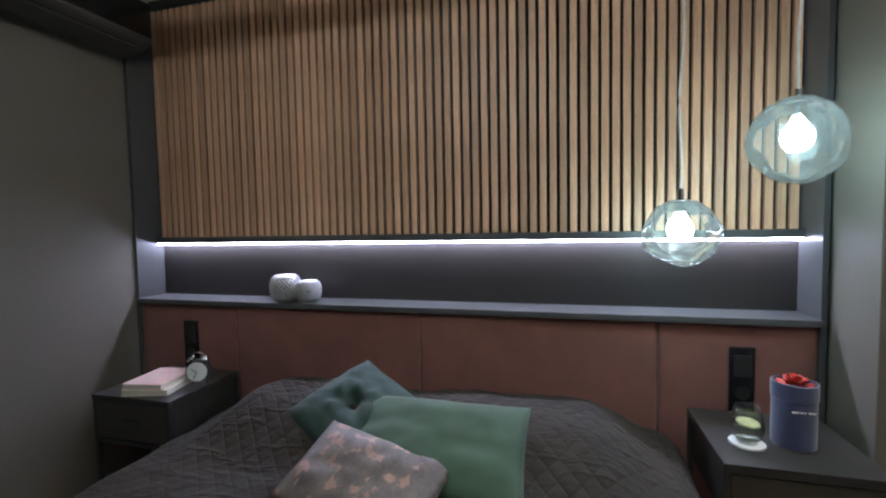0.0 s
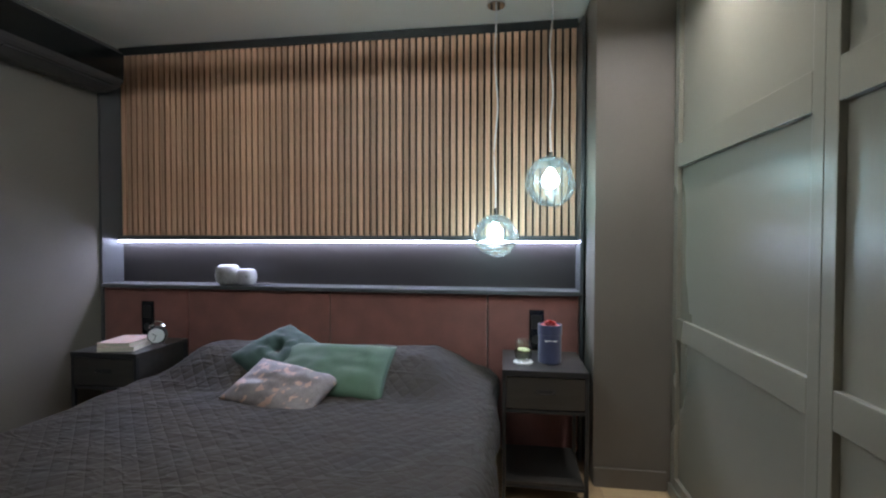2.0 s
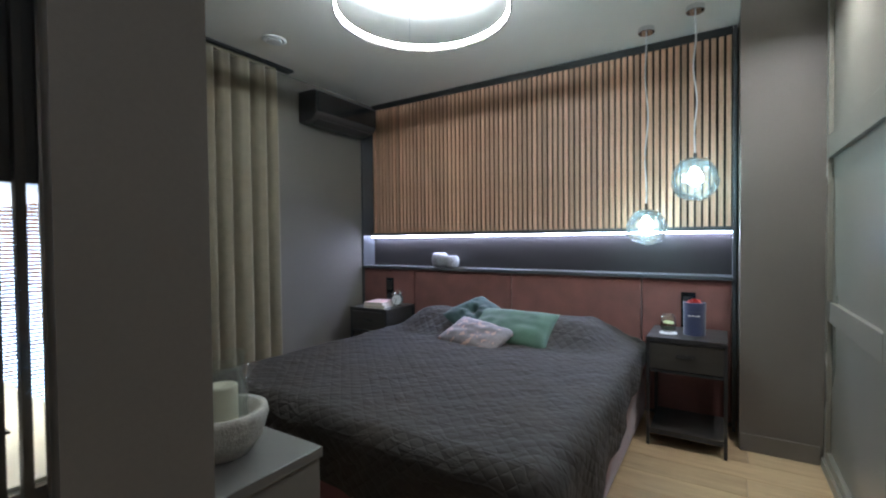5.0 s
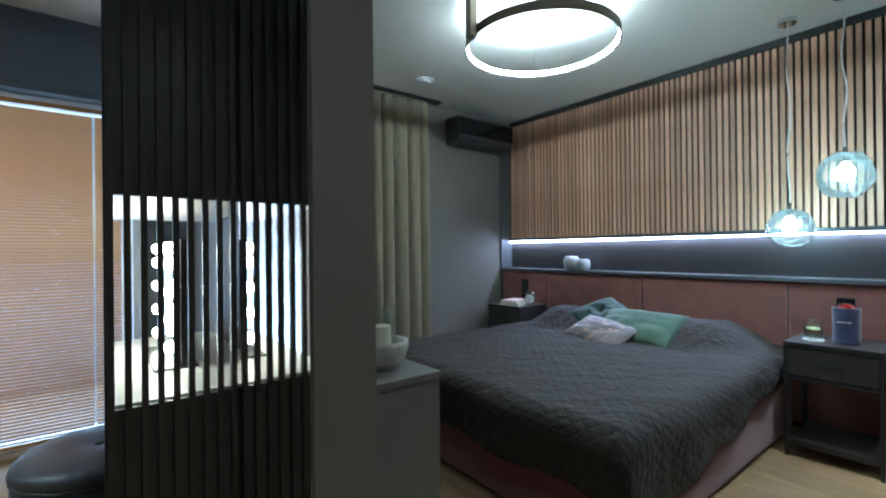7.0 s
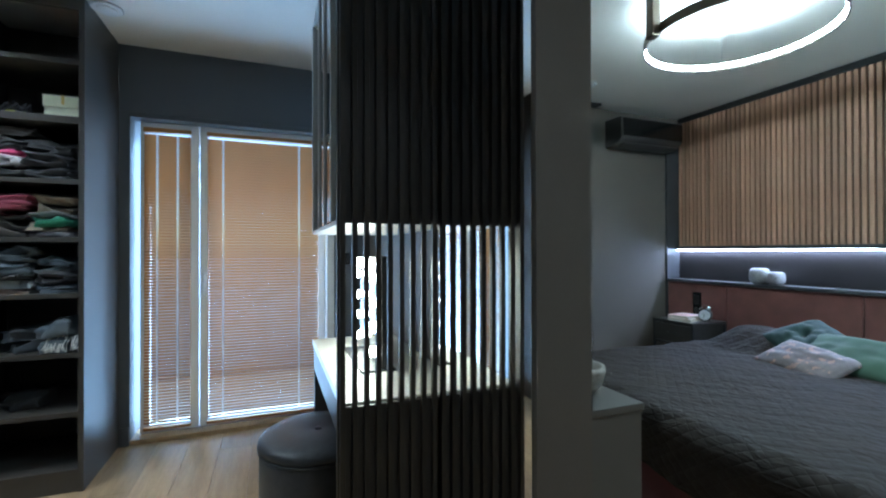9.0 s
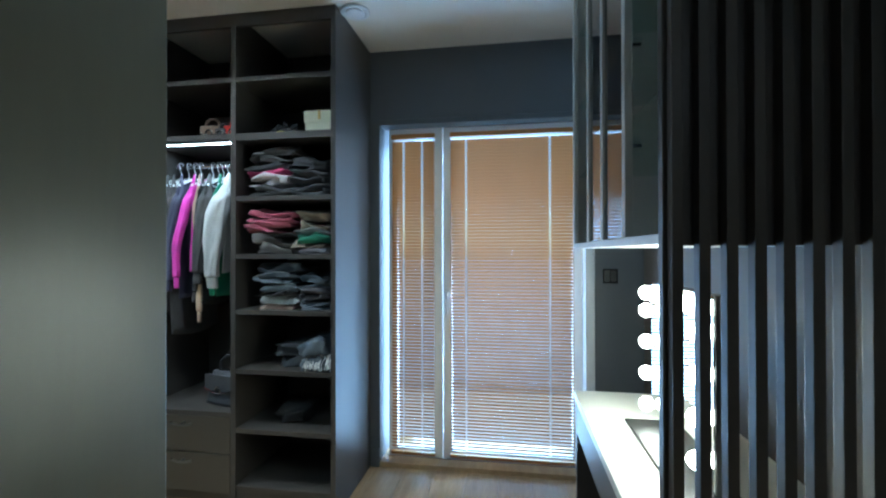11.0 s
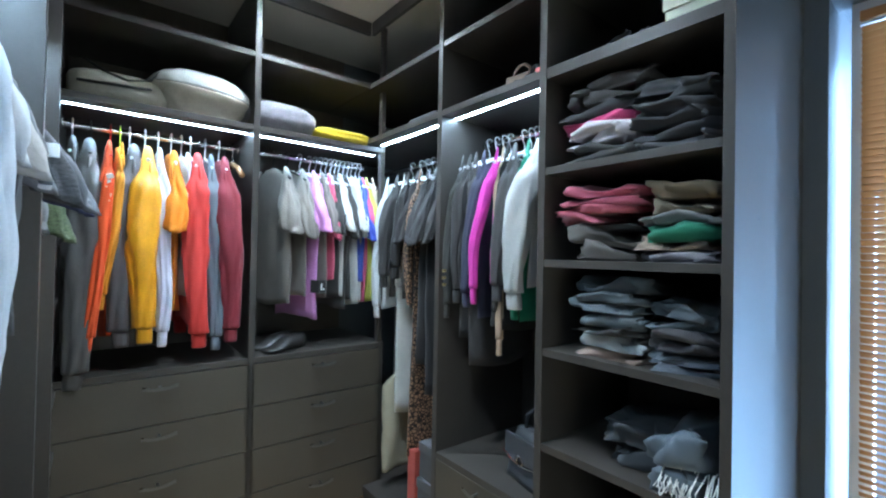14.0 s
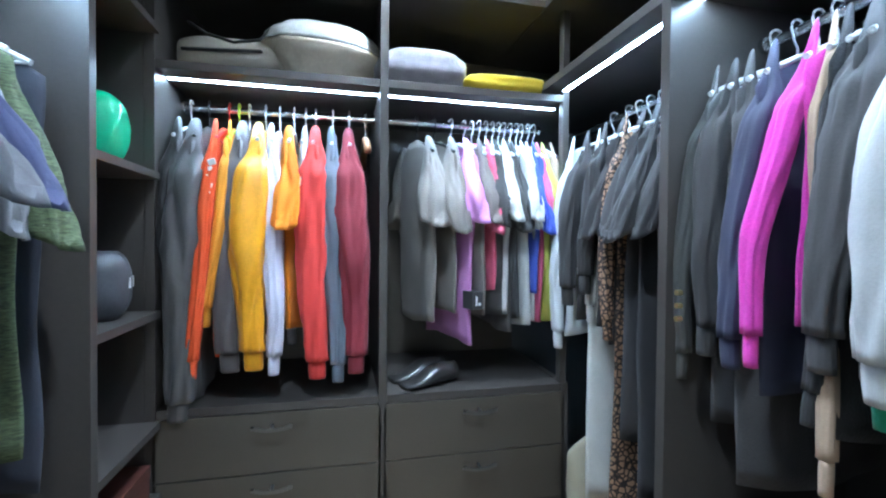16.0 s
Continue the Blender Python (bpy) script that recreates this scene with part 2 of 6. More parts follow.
bm = bmesh.new()
add_box(bm, (-2.75, YS - 0.2, CEIL), (2.3, YN + 0.2, CEIL + 0.15))
structure("ceiling", bm, M_ceiling, "smooth white painted ceiling", "ceiling")
structure("floor", box((-2.75, YS - 0.2, -0.2), (2.3, YN + 0.2, -0.022)), M_felt, "screed under the pale oak planks", "floor")

structure("wall_north", box((-2.6, YN, 0), (2.3, YN + 0.2, CEIL)), M_wall, "dark grey wall behind the bed", "wall")
# bedroom west wall with the window behind the curtain
bm = bmesh.new()
add_box(bm, (XW - 0.3, 0.72, 0), (XW, YN, CEIL))
add_box(bm, (XW - 0.3, -1.25, 0), (XW, -0.95, CEIL))
add_box(bm, (XW - 0.3, -0.95, 2.2), (XW, 0.72, CEIL))
add_box(bm, (XW - 0.3, -0.95, 0), (XW, 0.72, 0.1))
structure("wall_west", bm, M_wall, "matt grey-brown bedroom wall", "wall")
# dressing room west wall with the balcony door opening
WY0, WY1, WZ1 = -2.86, -1.56, 2.17
bm = bmesh.new()
add_box(bm, (XC - 0.35, YS, 0), (XC, WY0, CEIL))
add_box(bm, (XC - 0.35, WY1, 0), (XC, -1.25, CEIL))
add_box(bm, (XC - 0.35, WY0, WZ1), (XC, WY1, CEIL))
structure("wall_dressing_west", bm, M_wall_dark, "dark slate-grey wall around the balcony door", "wall")
structure("wall_south", box((-2.6, YS - 0.2, 0), (0.4, YS, CEIL)), M_wall_dark, "dark wall behind the wardrobes", "wall")
structure("wall_dressing_east", box((0.26, YS, 0), (0.4, YP - 0.02, CEIL)), M_wall_dark, "dark wall behind the east wardrobe", "wall")
# partition between bedroom and dressing room: thin behind the vanity, thick towards its free end
bm = bmesh.new()
add_box(bm, (-2.6, -1.29, 0), (-0.34, -1.265, CEIL))
add_box(bm, (-0.34, -1.43, 0), (0.292, -1.275, CEIL))
structure("partition_wall", bm, M_wall, "dark grey partition between bed and dressing room", "wall")
structure("mirror_panel", box((-0.325, -1.436, 0.03), (0.28, -1.4305, 2.57)), M_mirror, "tall mirror on the partition", "mirror")
# passage
structure("wall_passage_south", box((0.4, YP - 0.14, 0), (2.3, YP, CEIL)), M_wall, "plain grey passage wall", "wall")
structure("wall_passage_east", box((2.1, YP, 0), (2.3, -0.9, CEIL)), M_wall, "plain grey entrance wall", "wall")
structure("wall_wardrobe_return", box((1.34, -0.9, 0), (2.3, -0.8, CEIL)), M_wall, "grey return at the end of the wardrobe", "wall")
structure("wall_east", box((1.9, -0.8, 0), (2.1, YN, CEIL)), M_wall, "wall behind the built-in wardrobe", "wall")
# pier beside the headboard
structure("wall_pier", box((0.925, 1.47, 0), (1.9, YN, CEIL), 0.004), M_wall, "boxed-out grey pier beside the headboard", "wall")

bm = bmesh.new()
add_box(bm, (0.93, 1.458, 0), (1.285, 1.4695, 0.1), 0.002)
structure("baseboard_pier", bm, M_wall, "painted grey baseboard of the pier", "baseboard")
structure("baseboard_west", box((XW, 0.0, 0), (XW + 0.012, 1.71, 0.1), 0.002), M_wall, "painted grey baseboard", "baseboard")
structure("baseboard_partition", box((0.2925, -1.43, 0), (0.306, -1.275, 0.08), 0.002), M_wall, "painted grey baseboard", "baseboard")
structure("ceiling_trim", box((XW + 0.021, 1.862, 2.546), (0.8945, 1.892, 2.598), 0.002), M_black, "dark shadow trim above the wooden slats", "trim")

# ---------- built-in wardrobe with panelled doors ----------
def wardrobe_door(y0, y1):
    t = thing("wardrobe_door", "satin grey panelled sliding wardrobe door", "wardrobe door", (XE, 0, 0), group="wardrobe doors")
    part("door_leaf", box((0.022, y0, 0.02), (0.05, y1, 2.585)), M_panel, t)
    rails = [(0.02, 0.1), (0.79, 0.895), (1.63, 1.745), (2.5, 2.585)]
    for z0, z1 in rails:
        part("rail", box((0.0, y0 + 0.05, z0), (0.0215, y1 - 0.05, z1), 0.003), M_panel, t)
    part("stile", box((0.0, y0, 0.02), (0.0215, y0 + 0.0495, 2.585), 0.003), M_panel, t)
    part("stile", box((0.0, y1 - 0.0495, 0.02), (0.0215, y1, 2.585), 0.003), M_panel, t)


for y0, y1 in ((0.4115, 1.455), (-0.8, 0.4105)):
    wardrobe_door(y0, y1)
structure("baseboard_wardrobe", box((XE - 0.012, -0.8, 0), (XE - 0.0005, 1.455, 0.055), 0.002), M_panel, "grey plinth along the wardrobe", "baseboard")
structure("wardrobe_side", box((XE + 0.06, -0.8, 0), (XE + 0.6, -0.79, CEIL)), M_panel, "grey end of the built-in wardrobe", "trim")
structure("wardrobe_track", box((XE + 0.003, -0.8, 2.588), (XE + 0.1, 1.455, 2.599)), M_panel, "slim top track of the wardrobe", "trim")

# ---------- bed wall ----------
# cheeks, niche, light strip
structure("niche_cheek_1", box((XW + 0.001, 1.716, 0), (XW + 0.02, YN, 2.54), 0.001), M_niche, "dark side board of the bed wall", "trim")
structure("niche_cheek_2", box((0.895, 1.716, 0), (0.914, YN, 2.54), 0.001), M_niche, "dark side board of the bed wall", "trim")
X0, X1 = XW + 0.0205, 0.8945
structure("niche_back", box((X0, 1.885, 0.9), (X1, 1.915, 1.30)), M_niche_shaded, "anthracite back of the display niche", "trim")
structure("niche_shelf", box((X0, 1.70, 0.955), (X1, 1.8845, 0.98), 0.002), M_niche, "anthracite display shelf above the headboard", "shelf")
structure("slat_backing", box((X0, 1.893, 1.301), (X1, 1.915, 2.55)), M_felt, "black felt backing between the wooden slats", "wall panel")
structure("light_profile", box((X0, 1.835, 1.268), (X1, 1.8845, 1.30)), M_niche, "dark profile holding the light strip", "trim")
ls = thing("led_strip", "cold white light strip under the wooden slats", "light strip")
part("strip", box((X0, 1.846, 1.2600), (X1, 1.872, 1.2675)), L_strip, ls)

panel_t = thing("slat_wall", "warm oiled oak slats on black felt above the bed", "wall panel", (0, 0, 0), kind="structure")
n = 72
pitch = (X1 - X0) / n
sme = mesh_of("slat", box((-pitch * 0.33, -0.012, 0), (pitch * 0.33, 0.0105, 1.244), 0.0015))
sme.materials.append(M_slat_wood)
for i in range(n):
    o = new("slat", sme)
    o.parent = panel_t
    o.location = (X0 + pitch * (i + 0.5), 1.882, 1.3015)

# upholstered headboard panels
hb = thing("headboard", "brick-red velvet upholstered headboard in four panels", "headboard")
for a, b in ((X0, -1.572), (-1.572, -0.607), (-0.607, 0.368), (0.368, X1)):
    bm = box((a + 0.002, 1.722, 0.05), (b - 0.002, 1.80, 0.953), 0.012)
    part("velvet_panel", bm, M_velvet, hb, smooth=False)
structure("headboard_backing", box((X0, 1.81, 0), (X1, 1.86, 0.95)), M_black, "board behind the headboard", "trim")


def socket_strip(x):
    t = thing("socket_plate", "tall glossy black socket and switch plate", "socket", (x, 1.7215, 0.70), group="bedside socket plates")
    part("plate", box((-0.042, -0.012, -0.17), (0.042, 0, 0.17), 0.003), M_black_plastic, t)
    for z in (-0.1, 0.0):
        part("socket_insert", lathe([(0, 0.0), (0.024, 0.0), (0.026, 0.003), (0, 0.003)], 20), M_black, t).matrix_basis = pose(0, -0.012, z, 90)
    part("switch_rocker", box((-0.03, -0.016, 0.06), (0.03, -0.0121, 0.14), 0.003), M_black, t)


socket_strip(-1.855)
socket_strip(0.652)

# ---------- bed ----------
BX0, BX1, BY0, BY1 = -1.43, 0.40, -0.36, 1.70
M_quilt = mat("dark taupe quilted velvet", (0.0230, 0.0134, 0.0072), 0.8, vary=0.2, scale=5, fine=220, bump=0.0, sheen=0.03)
nt = M_quilt.node_tree
uv = nt.nodes.new("ShaderNodeUVMap")
sep = nt.nodes.new("ShaderNodeSeparateXYZ")
nt.links.new(uv.outputs[0], sep.inputs[0])


def node_math(nt, op, a, b=None):
    m = nt.nodes.new("ShaderNodeMath")
    m.operation = op
    for i, v in enumerate((a, b)):
        if v is None:
            continue
        if isinstance(v, (int, float)):
            m.inputs[i].default_value = v
        else:
            nt.links.new(v, m.inputs[i])
    return m.outputs[0]


DIAMOND = 0.05
s1 = node_math(nt, "ABSOLUTE", node_math(nt, "SINE", node_math(nt, "MULTIPLY", node_math(nt, "ADD", sep.outputs[0], sep.outputs[1]), math.pi / DIAMOND / 1.3)))
s2 = node_math(nt, "ABSOLUTE", node_math(nt, "SINE", node_math(nt, "MULTIPLY", node_math(nt, "SUBTRACT", sep.outputs[0], sep.outputs[1]), math.pi / DIAMOND / 1.3)))
puff = node_math(nt, "POWER", node_math(nt, "MULTIPLY", s1, s2), 0.35)
tex = nt.nodes.new("ShaderNodeTexNoise")
tex.inputs["Scale"].default_value = 30
wr = nt.nodes.new("ShaderNodeTexNoise")
wr.inputs["Scale"].default_value, wr.inputs["Detail"].default_value, wr.inputs["Distortion"].default_value = 1.0, 3, 0.6
mpw = nt.nodes.new("ShaderNodeMapping")
mpw.inputs["Rotation"].default_value, mpw.inputs["Scale"].default_value = (0, 0, radians(35)), (4, 13, 1)
nt.links.new(uv.outputs[0], mpw.inputs[0])
nt.links.new(mpw.outputs[0], wr.inputs["Vector"])
ridge = node_math(nt, "POWER", node_math(nt, "SUBTRACT", 1.0, node_math(nt, "MULTIPLY", node_math(nt, "ABSOLUTE", node_math(nt, "SUBTRACT", wr.outputs["Fac"], 0.5)), 4.0)), 3.0)
hgt = node_math(nt, "ADD", node_math(nt, "ADD", node_math(nt, "MULTIPLY", puff, 0.8), node_math(nt, "MULTIPLY", ridge, 0.9)), node_math(nt, "MULTIPLY", tex.outputs["Fac"], 0.6))
bp = nt.nodes.new("ShaderNodeBump")
bp.inputs["Strength"].default_value = 0.62
bp.inputs["Distance"].default_value = 0.008
nt.links.new(hgt, bp.inputs["Height"])
nt.links.new(bp.outputs[0], nt.nodes["Principled BSDF"].inputs["Normal"])

bed = thing("bed", "double bed with a burgundy velvet base", "bed")
part("bed_base", box((BX0 + 0.02, BY0 + 0.03, 0.03), (BX1 - 0.005, BY1, 0.34), 0.02), M_velvet_base, bed)
part("mattress", box((BX0 + 0.02, BY0 + 0.03, 0.341), (BX1 - 0.05, BY1, 0.47), 0.05), M_white_plastic, bed)
for x in (BX0 + 0.12, BX1 - 0.12):
    for y in (BY0 + 0.15, BY1 - 0.15):
        part("leg", lathe([(0, 0), (0.025, 0), (0.025, 0.0295), (0, 0.0295)], 12), M_black, bed).location = (x, y, 0)


def smooth01(x):
    x = max(0.0, min(1.0, x))
    return x * x * (3 - 2 * x)


QX0, QX1, QY0 = -1.40, 0.335, -0.29


def quilt_mesh():
    bm = bmesh.new()
    uvl = bm.loops.layers.uv.new("UVMap")
    NU, NV = 190, 170
    u0, u1, v0, v1 = QX0 - 0.32, QX1 + 0.40, QY0 - 0.40, BY1 - 0.02
    R = 0.09
    grid = []
    for j in range(NV + 1):
        row = []
        v = v0 + (v1 - v0) * j / NV
        for i in range(NU + 1):
            u = u0 + (u1 - u0) * i / NU
            vv = max(v, QY0)
            along = smooth01((vv - QY0) / (BY1 - QY0))
            x, y = u, v
            top = 0.525
            # pillows under the cover at the head
            h = smooth01((v - 1.05) / 0.32) * (1 - 0.35 * smooth01((v - 1.5) / 0.22))
            side = smooth01((u - QX0 + 0.02) / 0.25) * smooth01((QX1 + 0.03 - u) / 0.3)
            mid = 1 - 0.22 * math.exp(-((u + 0.62) / 0.13) ** 2)
            top += 0.145 * h * side * mid
            # loose wrinkles running from the head to the foot corner
            w = noise.noise(Vector((u * 2.2 + v * 1.1, v * 0.9 - u * 0.5, 0.3)))
            w2 = noise.noise(Vector((u * 7 + v * 4.5, v * 2.0 - u * 1.5, 4.3)))
            w3 = noise.noise(Vector((u * 13 - v * 8, v * 9 + u * 5, 1.3)))
            w4 = noise.noise(Vector(((u + v) * 1.3, (v - u) * 9.0 + 1.5 * w, 7.1)))
            near_head = smooth01((v - 0.9) / 0.4)
            top += 0.014 * w + 0.005 * w4 * (1 - near_head) + 0.007 * w2 * (1 - 0.3 * near_head) + 0.006 * w3 * (0.4 + near_head)
            z = top
            du = max(0, u - QX1, QX0 - u)
            dv = max(0, QY0 - v)
            # hem heights: higher at the head, lowest at the free corner
            corner = (1 - along) * smooth01((u - QX0) / (QX1 - QX0))
            hem = 0.44 - 0.25 * (1 - along) + 0.008 * math.sin(v * 9) if u > QX1 else 0.26 + 0.012 * math.sin(u * 8)
            hem -= 0.10 * max(0, 1 - math.hypot((u - QX1 - 0.2) / 0.3, (v - QY0 + 0.2) / 0.3))
            reach = max(0.05, top - hem) + 0.04
            if u > QX1:
                du *= reach / (u1 - QX1)
            elif u < QX0:
                du *= 0.27 / (QX0 - u0)
            dv *= reach / (QY0 - v0)
            if du and dv:
                both = math.hypot(du, dv)
                du, dv = du * max(du, dv) / both, dv * max(du, dv) / both

            def fold(d):
                if d < R * 1.57:
                    return R * math.sin(d / R), R * (1 - math.cos(d / R))
                return R + 0.04 * (d - 1.57 * R), R + (d - 1.57 * R)

            if du:
                o, dn = fold(du)
                x = (QX1 + o) if u > QX1 else (QX0 - o)
                z -= dn
                x += (0.010 * math.sin(v * 13) + 0.008 * w3) * min(1, dn / 0.15)
            if dv:
                o, dn = fold(dv)
                y = QY0 - o
                z -= dn
                y += (0.012 * math.sin(u * 11) + 0.008 * w3) * min(1, dn / 0.15)
            row.append((bm.verts.new((x, y, max(z, 0.10))), u, v))
        grid.append(row)
    for j in range(NV):
        for i in range(NU):
            q = (grid[j][i], grid[j][i + 1], grid[j + 1][i + 1], grid[j + 1][i])
            f = bm.faces.new([k[0] for k in q])
            for lp, k in zip(f.loops, q):
                lp[uvl].uv = (k[1], k[2])
    return bm


ob = part("bedspread", quilt_mesh(), M_quilt, smooth=True)
tagged(ob, "dark taupe quilted bedspread draped over the bed", "bedspread")
sol = ob.modifiers.new("thickness", "SOLIDIFY")
sol.thickness, sol.offset = 0.014, 1.0


def cushion_mesh(w, h, t, seed, pinch=0.0, ears=0.05, square=3.2):
    bm = bmesh.new()
    N = 28
    for side in (1, -1):
        g = []
        for j in range(N + 1):
            row = []
            for i in range(N + 1):
                a, b = 2 * i / N - 1, 2 * j / N - 1
                k = (1 - abs(a) ** square) * (1 - abs(b) ** square)
                r = k ** 0.55 if k > 0 else 0
                sx = 1 - ears * (1 - b * b) * abs(a)
                sy = 1 - ears * (1 - a * a) * abs(b)
                wr = noise.noise(Vector((a * 2.6 + seed, b * 2.6, seed))) * 0.16 + noise.noise(Vector((a * 7 + seed, b * 4, seed + 5))) * 0.07
                z = side * t / 2 * r * (1 + wr * 1.4)
                d = math.hypot(a, b)
                if pinch:
                    z *= 1 - pinch * math.exp(-(d / 0.16) ** 2)
                    z *= 1 - 0.10 * pinch * math.cos(math.atan2(b, a) * 6) * math.exp(-((d - 0.3) / 0.25) ** 2)
                row.append(bm.verts.new((a * w / 2 * sx, b * h / 2 * sy, z)))
            g.append(row)
        for j in range(N):
            for i in range(N):
                q = [g[j][i], g[j][i + 1], g[j + 1][i + 1], g[j + 1][i]]
                bm.faces.new(q if side > 0 else q[::-1])
    bmesh.ops.remove_doubles(bm, verts=bm.verts, dist=0.0004)
    return bm


M_green = mat("sage green velvet", (0.043, 0.094, 0.056), 0.7, vary=0.12, scale=8, fine=300, bump=0.1, sheen=0.15)
M_green2 = mat("bottle green velvet", (0.012, 0.042, 0.032), 0.7, vary=0.15, scale=8, fine=300, bump=0.1, sheen=0.1)
M_pattern = mat("grey cloth with copper foil flecks", (0.17, 0.135, 0.13), 0.4, vary=0.25, scale=18, fine=120, bump=0.1)
nt = M_pattern.node_tree
vo = nt.nodes.new("ShaderNodeTexNoise")
vo.inputs["Scale"].default_value, vo.inputs["Detail"].default_value = 24, 3
tcn = nt.nodes.new("ShaderNodeTexCoord")
nt.links.new(tcn.outputs["Object"], vo.inputs["Vector"])
th = nt.nodes.new("ShaderNodeMapRange")
th.inputs["From Min"].default_value, th.inputs["From Max"].default_value = 0.56, 0.62
nt.links.new(vo.outputs["Fac"], th.inputs["Value"])
mx = nt.nodes.new("ShaderNodeMix")
mx.data_type = "RGBA"
old = nt.nodes["Principled BSDF"].inputs["Base Color"].links[0].from_socket
nt.links.new(old, mx.inputs["A"])
mx.inputs["B"].default_value = (0.42, 0.26, 0.21, 1)
nt.links.new(th.outputs[0], mx.inputs["Factor"])
nt.links.new(mx.outputs["Result"], nt.nodes["Principled BSDF"].inputs["Base Color"])
nt.links.new(node_math(nt, "MULTIPLY", th.outputs[0], 0.7), nt.nodes["Principled BSDF"].inputs["Metallic"])

c = part("cushion", cushion_mesh(0.60, 0.36, 0.13, 1.3, 0.0, 0.035, 2.6), M_green, smooth=True)
c.matrix_basis = pose(-0.39, 1.215, 0.622, 30, 0, 0)
tagged(c, "sage green velvet oblong cushion lying against the pillows", "cushion")
c = part("cushion", cushion_mesh(0.40, 0.40, 0.14, 4.1, 0.9), M_green2, smooth=True)
c.matrix_basis = pose(-0.735, 1.34, 0.652, 25, 0, 6) @ pose(0, 0, 0, 0, 0, 52)
tagged(c, "bottle green velvet square cushion with a buttoned middle", "cushion")
c = part("cushion", cushion_mesh(0.48, 0.30, 0.085, 7.7, 0.0, 0.02, 2.6), M_pattern, smooth=True)
c.matrix_basis = pose(-0.565, 1.04, 0.585, 24, 0, 0) @ pose(0, 0, 0, 0, 0, -14)
tagged(c, "grey oblong cushion with shiny copper flecks", "cushion")


# ---------- nightstands ----------
M_nst = mat("black ash board", (0.04, 0.036, 0.032), 0.35, vary=0.2, scale=8, fine=60, bump=0.04, stretch=(0.4, 4, 4))


def nightstand(x0, label):
    t = thing("nightstand", label, "nightstand", (x0, 1.265, 0), group="nightstands")
    W, D, H = 0.41, 0.4, 0.645
    part("top", box((0, 0, H - 0.022), (W, D, H), 0.002), M_nst, t)
    part("top_edge", box((0.0, -0.003, H - 0.026), (W, -0.0005, H + 0.001), 0.0008), M_steel, t)
    for x in (0.0, W - 0.018):
        for y in (0.0, D - 0.018):
            part("leg", box((x, y, 0), (x + 0.018, y + 0.018, H - 0.0225), 0.001), M_steel, t)
    part("drawer_box", box((0.019, 0.012, 0.455), (W - 0.019, D - 0.002, H - 0.023)), M_nst, t)
    d = part("drawer_front", box((0.02, 0.0, 0.462), (W - 0.02, 0.0115, H - 0.03), 0.0015), M_nst, t)
    bm = bmesh.new()
    xm, zm = W / 2, 0.545
    add_box(bm, (xm - 0.05, -0.004, zm - 0.012), (xm + 0.05, -0.0005, zm + 0.012), 0.002)
    add_path(bm, [(xm - 0.04, -0.004, zm + 0.004), (xm - 0.036, -0.016, zm), (xm - 0.02, -0.02, zm - 0.004), (xm + 0.02, -0.02, zm - 0.004), (xm + 0.036, -0.016, zm), (xm + 0.04, -0.004, zm + 0.004)], 0.003, 6)
    part("handle", bm, M_steel, d, "dark metal pull")
    part("apron", box((0.019, 0.002, 0.438), (W - 0.019, 0.018, 0.4545), 0.001), M_steel, t)
    part("shelf", box((0.0185, 0.004, 0.085), (W - 0.0185, D - 0.004, 0.10), 0.001), M_nst, t)
    for y in (0.001, D - 0.017):
        part("stretcher", box((0.0185, y, 0.07), (W - 0.0185, y + 0.016, 0.0845), 0.001), M_steel, t)
    return t


nightstand(0.458, "black wood and steel nightstand holding a glass and a flower box")
nightstand(-1.94, "black wood and steel nightstand holding books and an alarm clock")

# books and clock
M_paper = mat("book pages", (0.72, 0.66, 0.55), 0.8, vary=0.1, scale=3, fine=200, stretch=(1, 1, 40))


def book(x, y, z, w, d, h, rz, cover, label):
    t = thing("book", label, "book", (x, y, z), rz, group="books on the nightstand")
    part("pages", box((-w / 2 + 0.003, -d / 2 + 0.003, 0.002), (w / 2 - 0.003, d / 2 - 0.003, h - 0.002)), M_paper, t)
    part("cover", box((-w / 2, -d / 2, h - 0.0018), (w / 2, d / 2, h), 0.0005), cover, t)
    part("cover", box((-w / 2, -d / 2, 0), (w / 2, d / 2, 0.0018), 0.0005), cover, t)
    part("spine", box((-w / 2, d / 2, 0.0), (w / 2, d / 2 + 0.002, h), 0.0005), cover, t)


M_cov1 = mat("cream paper cover", (0.72, 0.64, 0.56), 0.5, vary=0.1)
M_cov2 = mat("pink printed cover", (0.62, 0.33, 0.30), 0.4, vary=0.3, scale=25, color2=(0.75, 0.62, 0.56))
book(-1.715, 1.40, 0.6462, 0.20, 0.22, 0.025, 14, M_cov1, "thick cream paperback lying flat")
book(-1.72, 1.405, 0.6715, 0.185, 0.22, 0.022, 8, M_cov2, "pink printed paperback on top of another book")

t = thing("alarm_clock", "small black twin-bell alarm clock with a white dial", "alarm clock", (-1.575, 1.47, 0.6455), 24)
part("case", lathe([(0, -0.022), (0.046, -0.022), (0.05, -0.018), (0.05, 0.018), (0.046, 0.022), (0, 0.022)], 36), M_steel, t, smooth=False).matrix_basis = pose(0, 0, 0.062, 90)
part("dial", lathe([(0, 0), (0.043, 0), (0.043, 0.002), (0, 0.002)], 36), M_white_plastic, t, "white dial").matrix_basis = pose(0, -0.0222, 0.062, 90)
for ang, ln in ((-60, 0.026), (205, 0.034)):
    part("clock_hand", box((-0.0015, 0, 0), (0.0015, 0.0012, ln)), M_black, t).matrix_basis = pose(0, -0.0262, 0.062, 0, ang, 0)
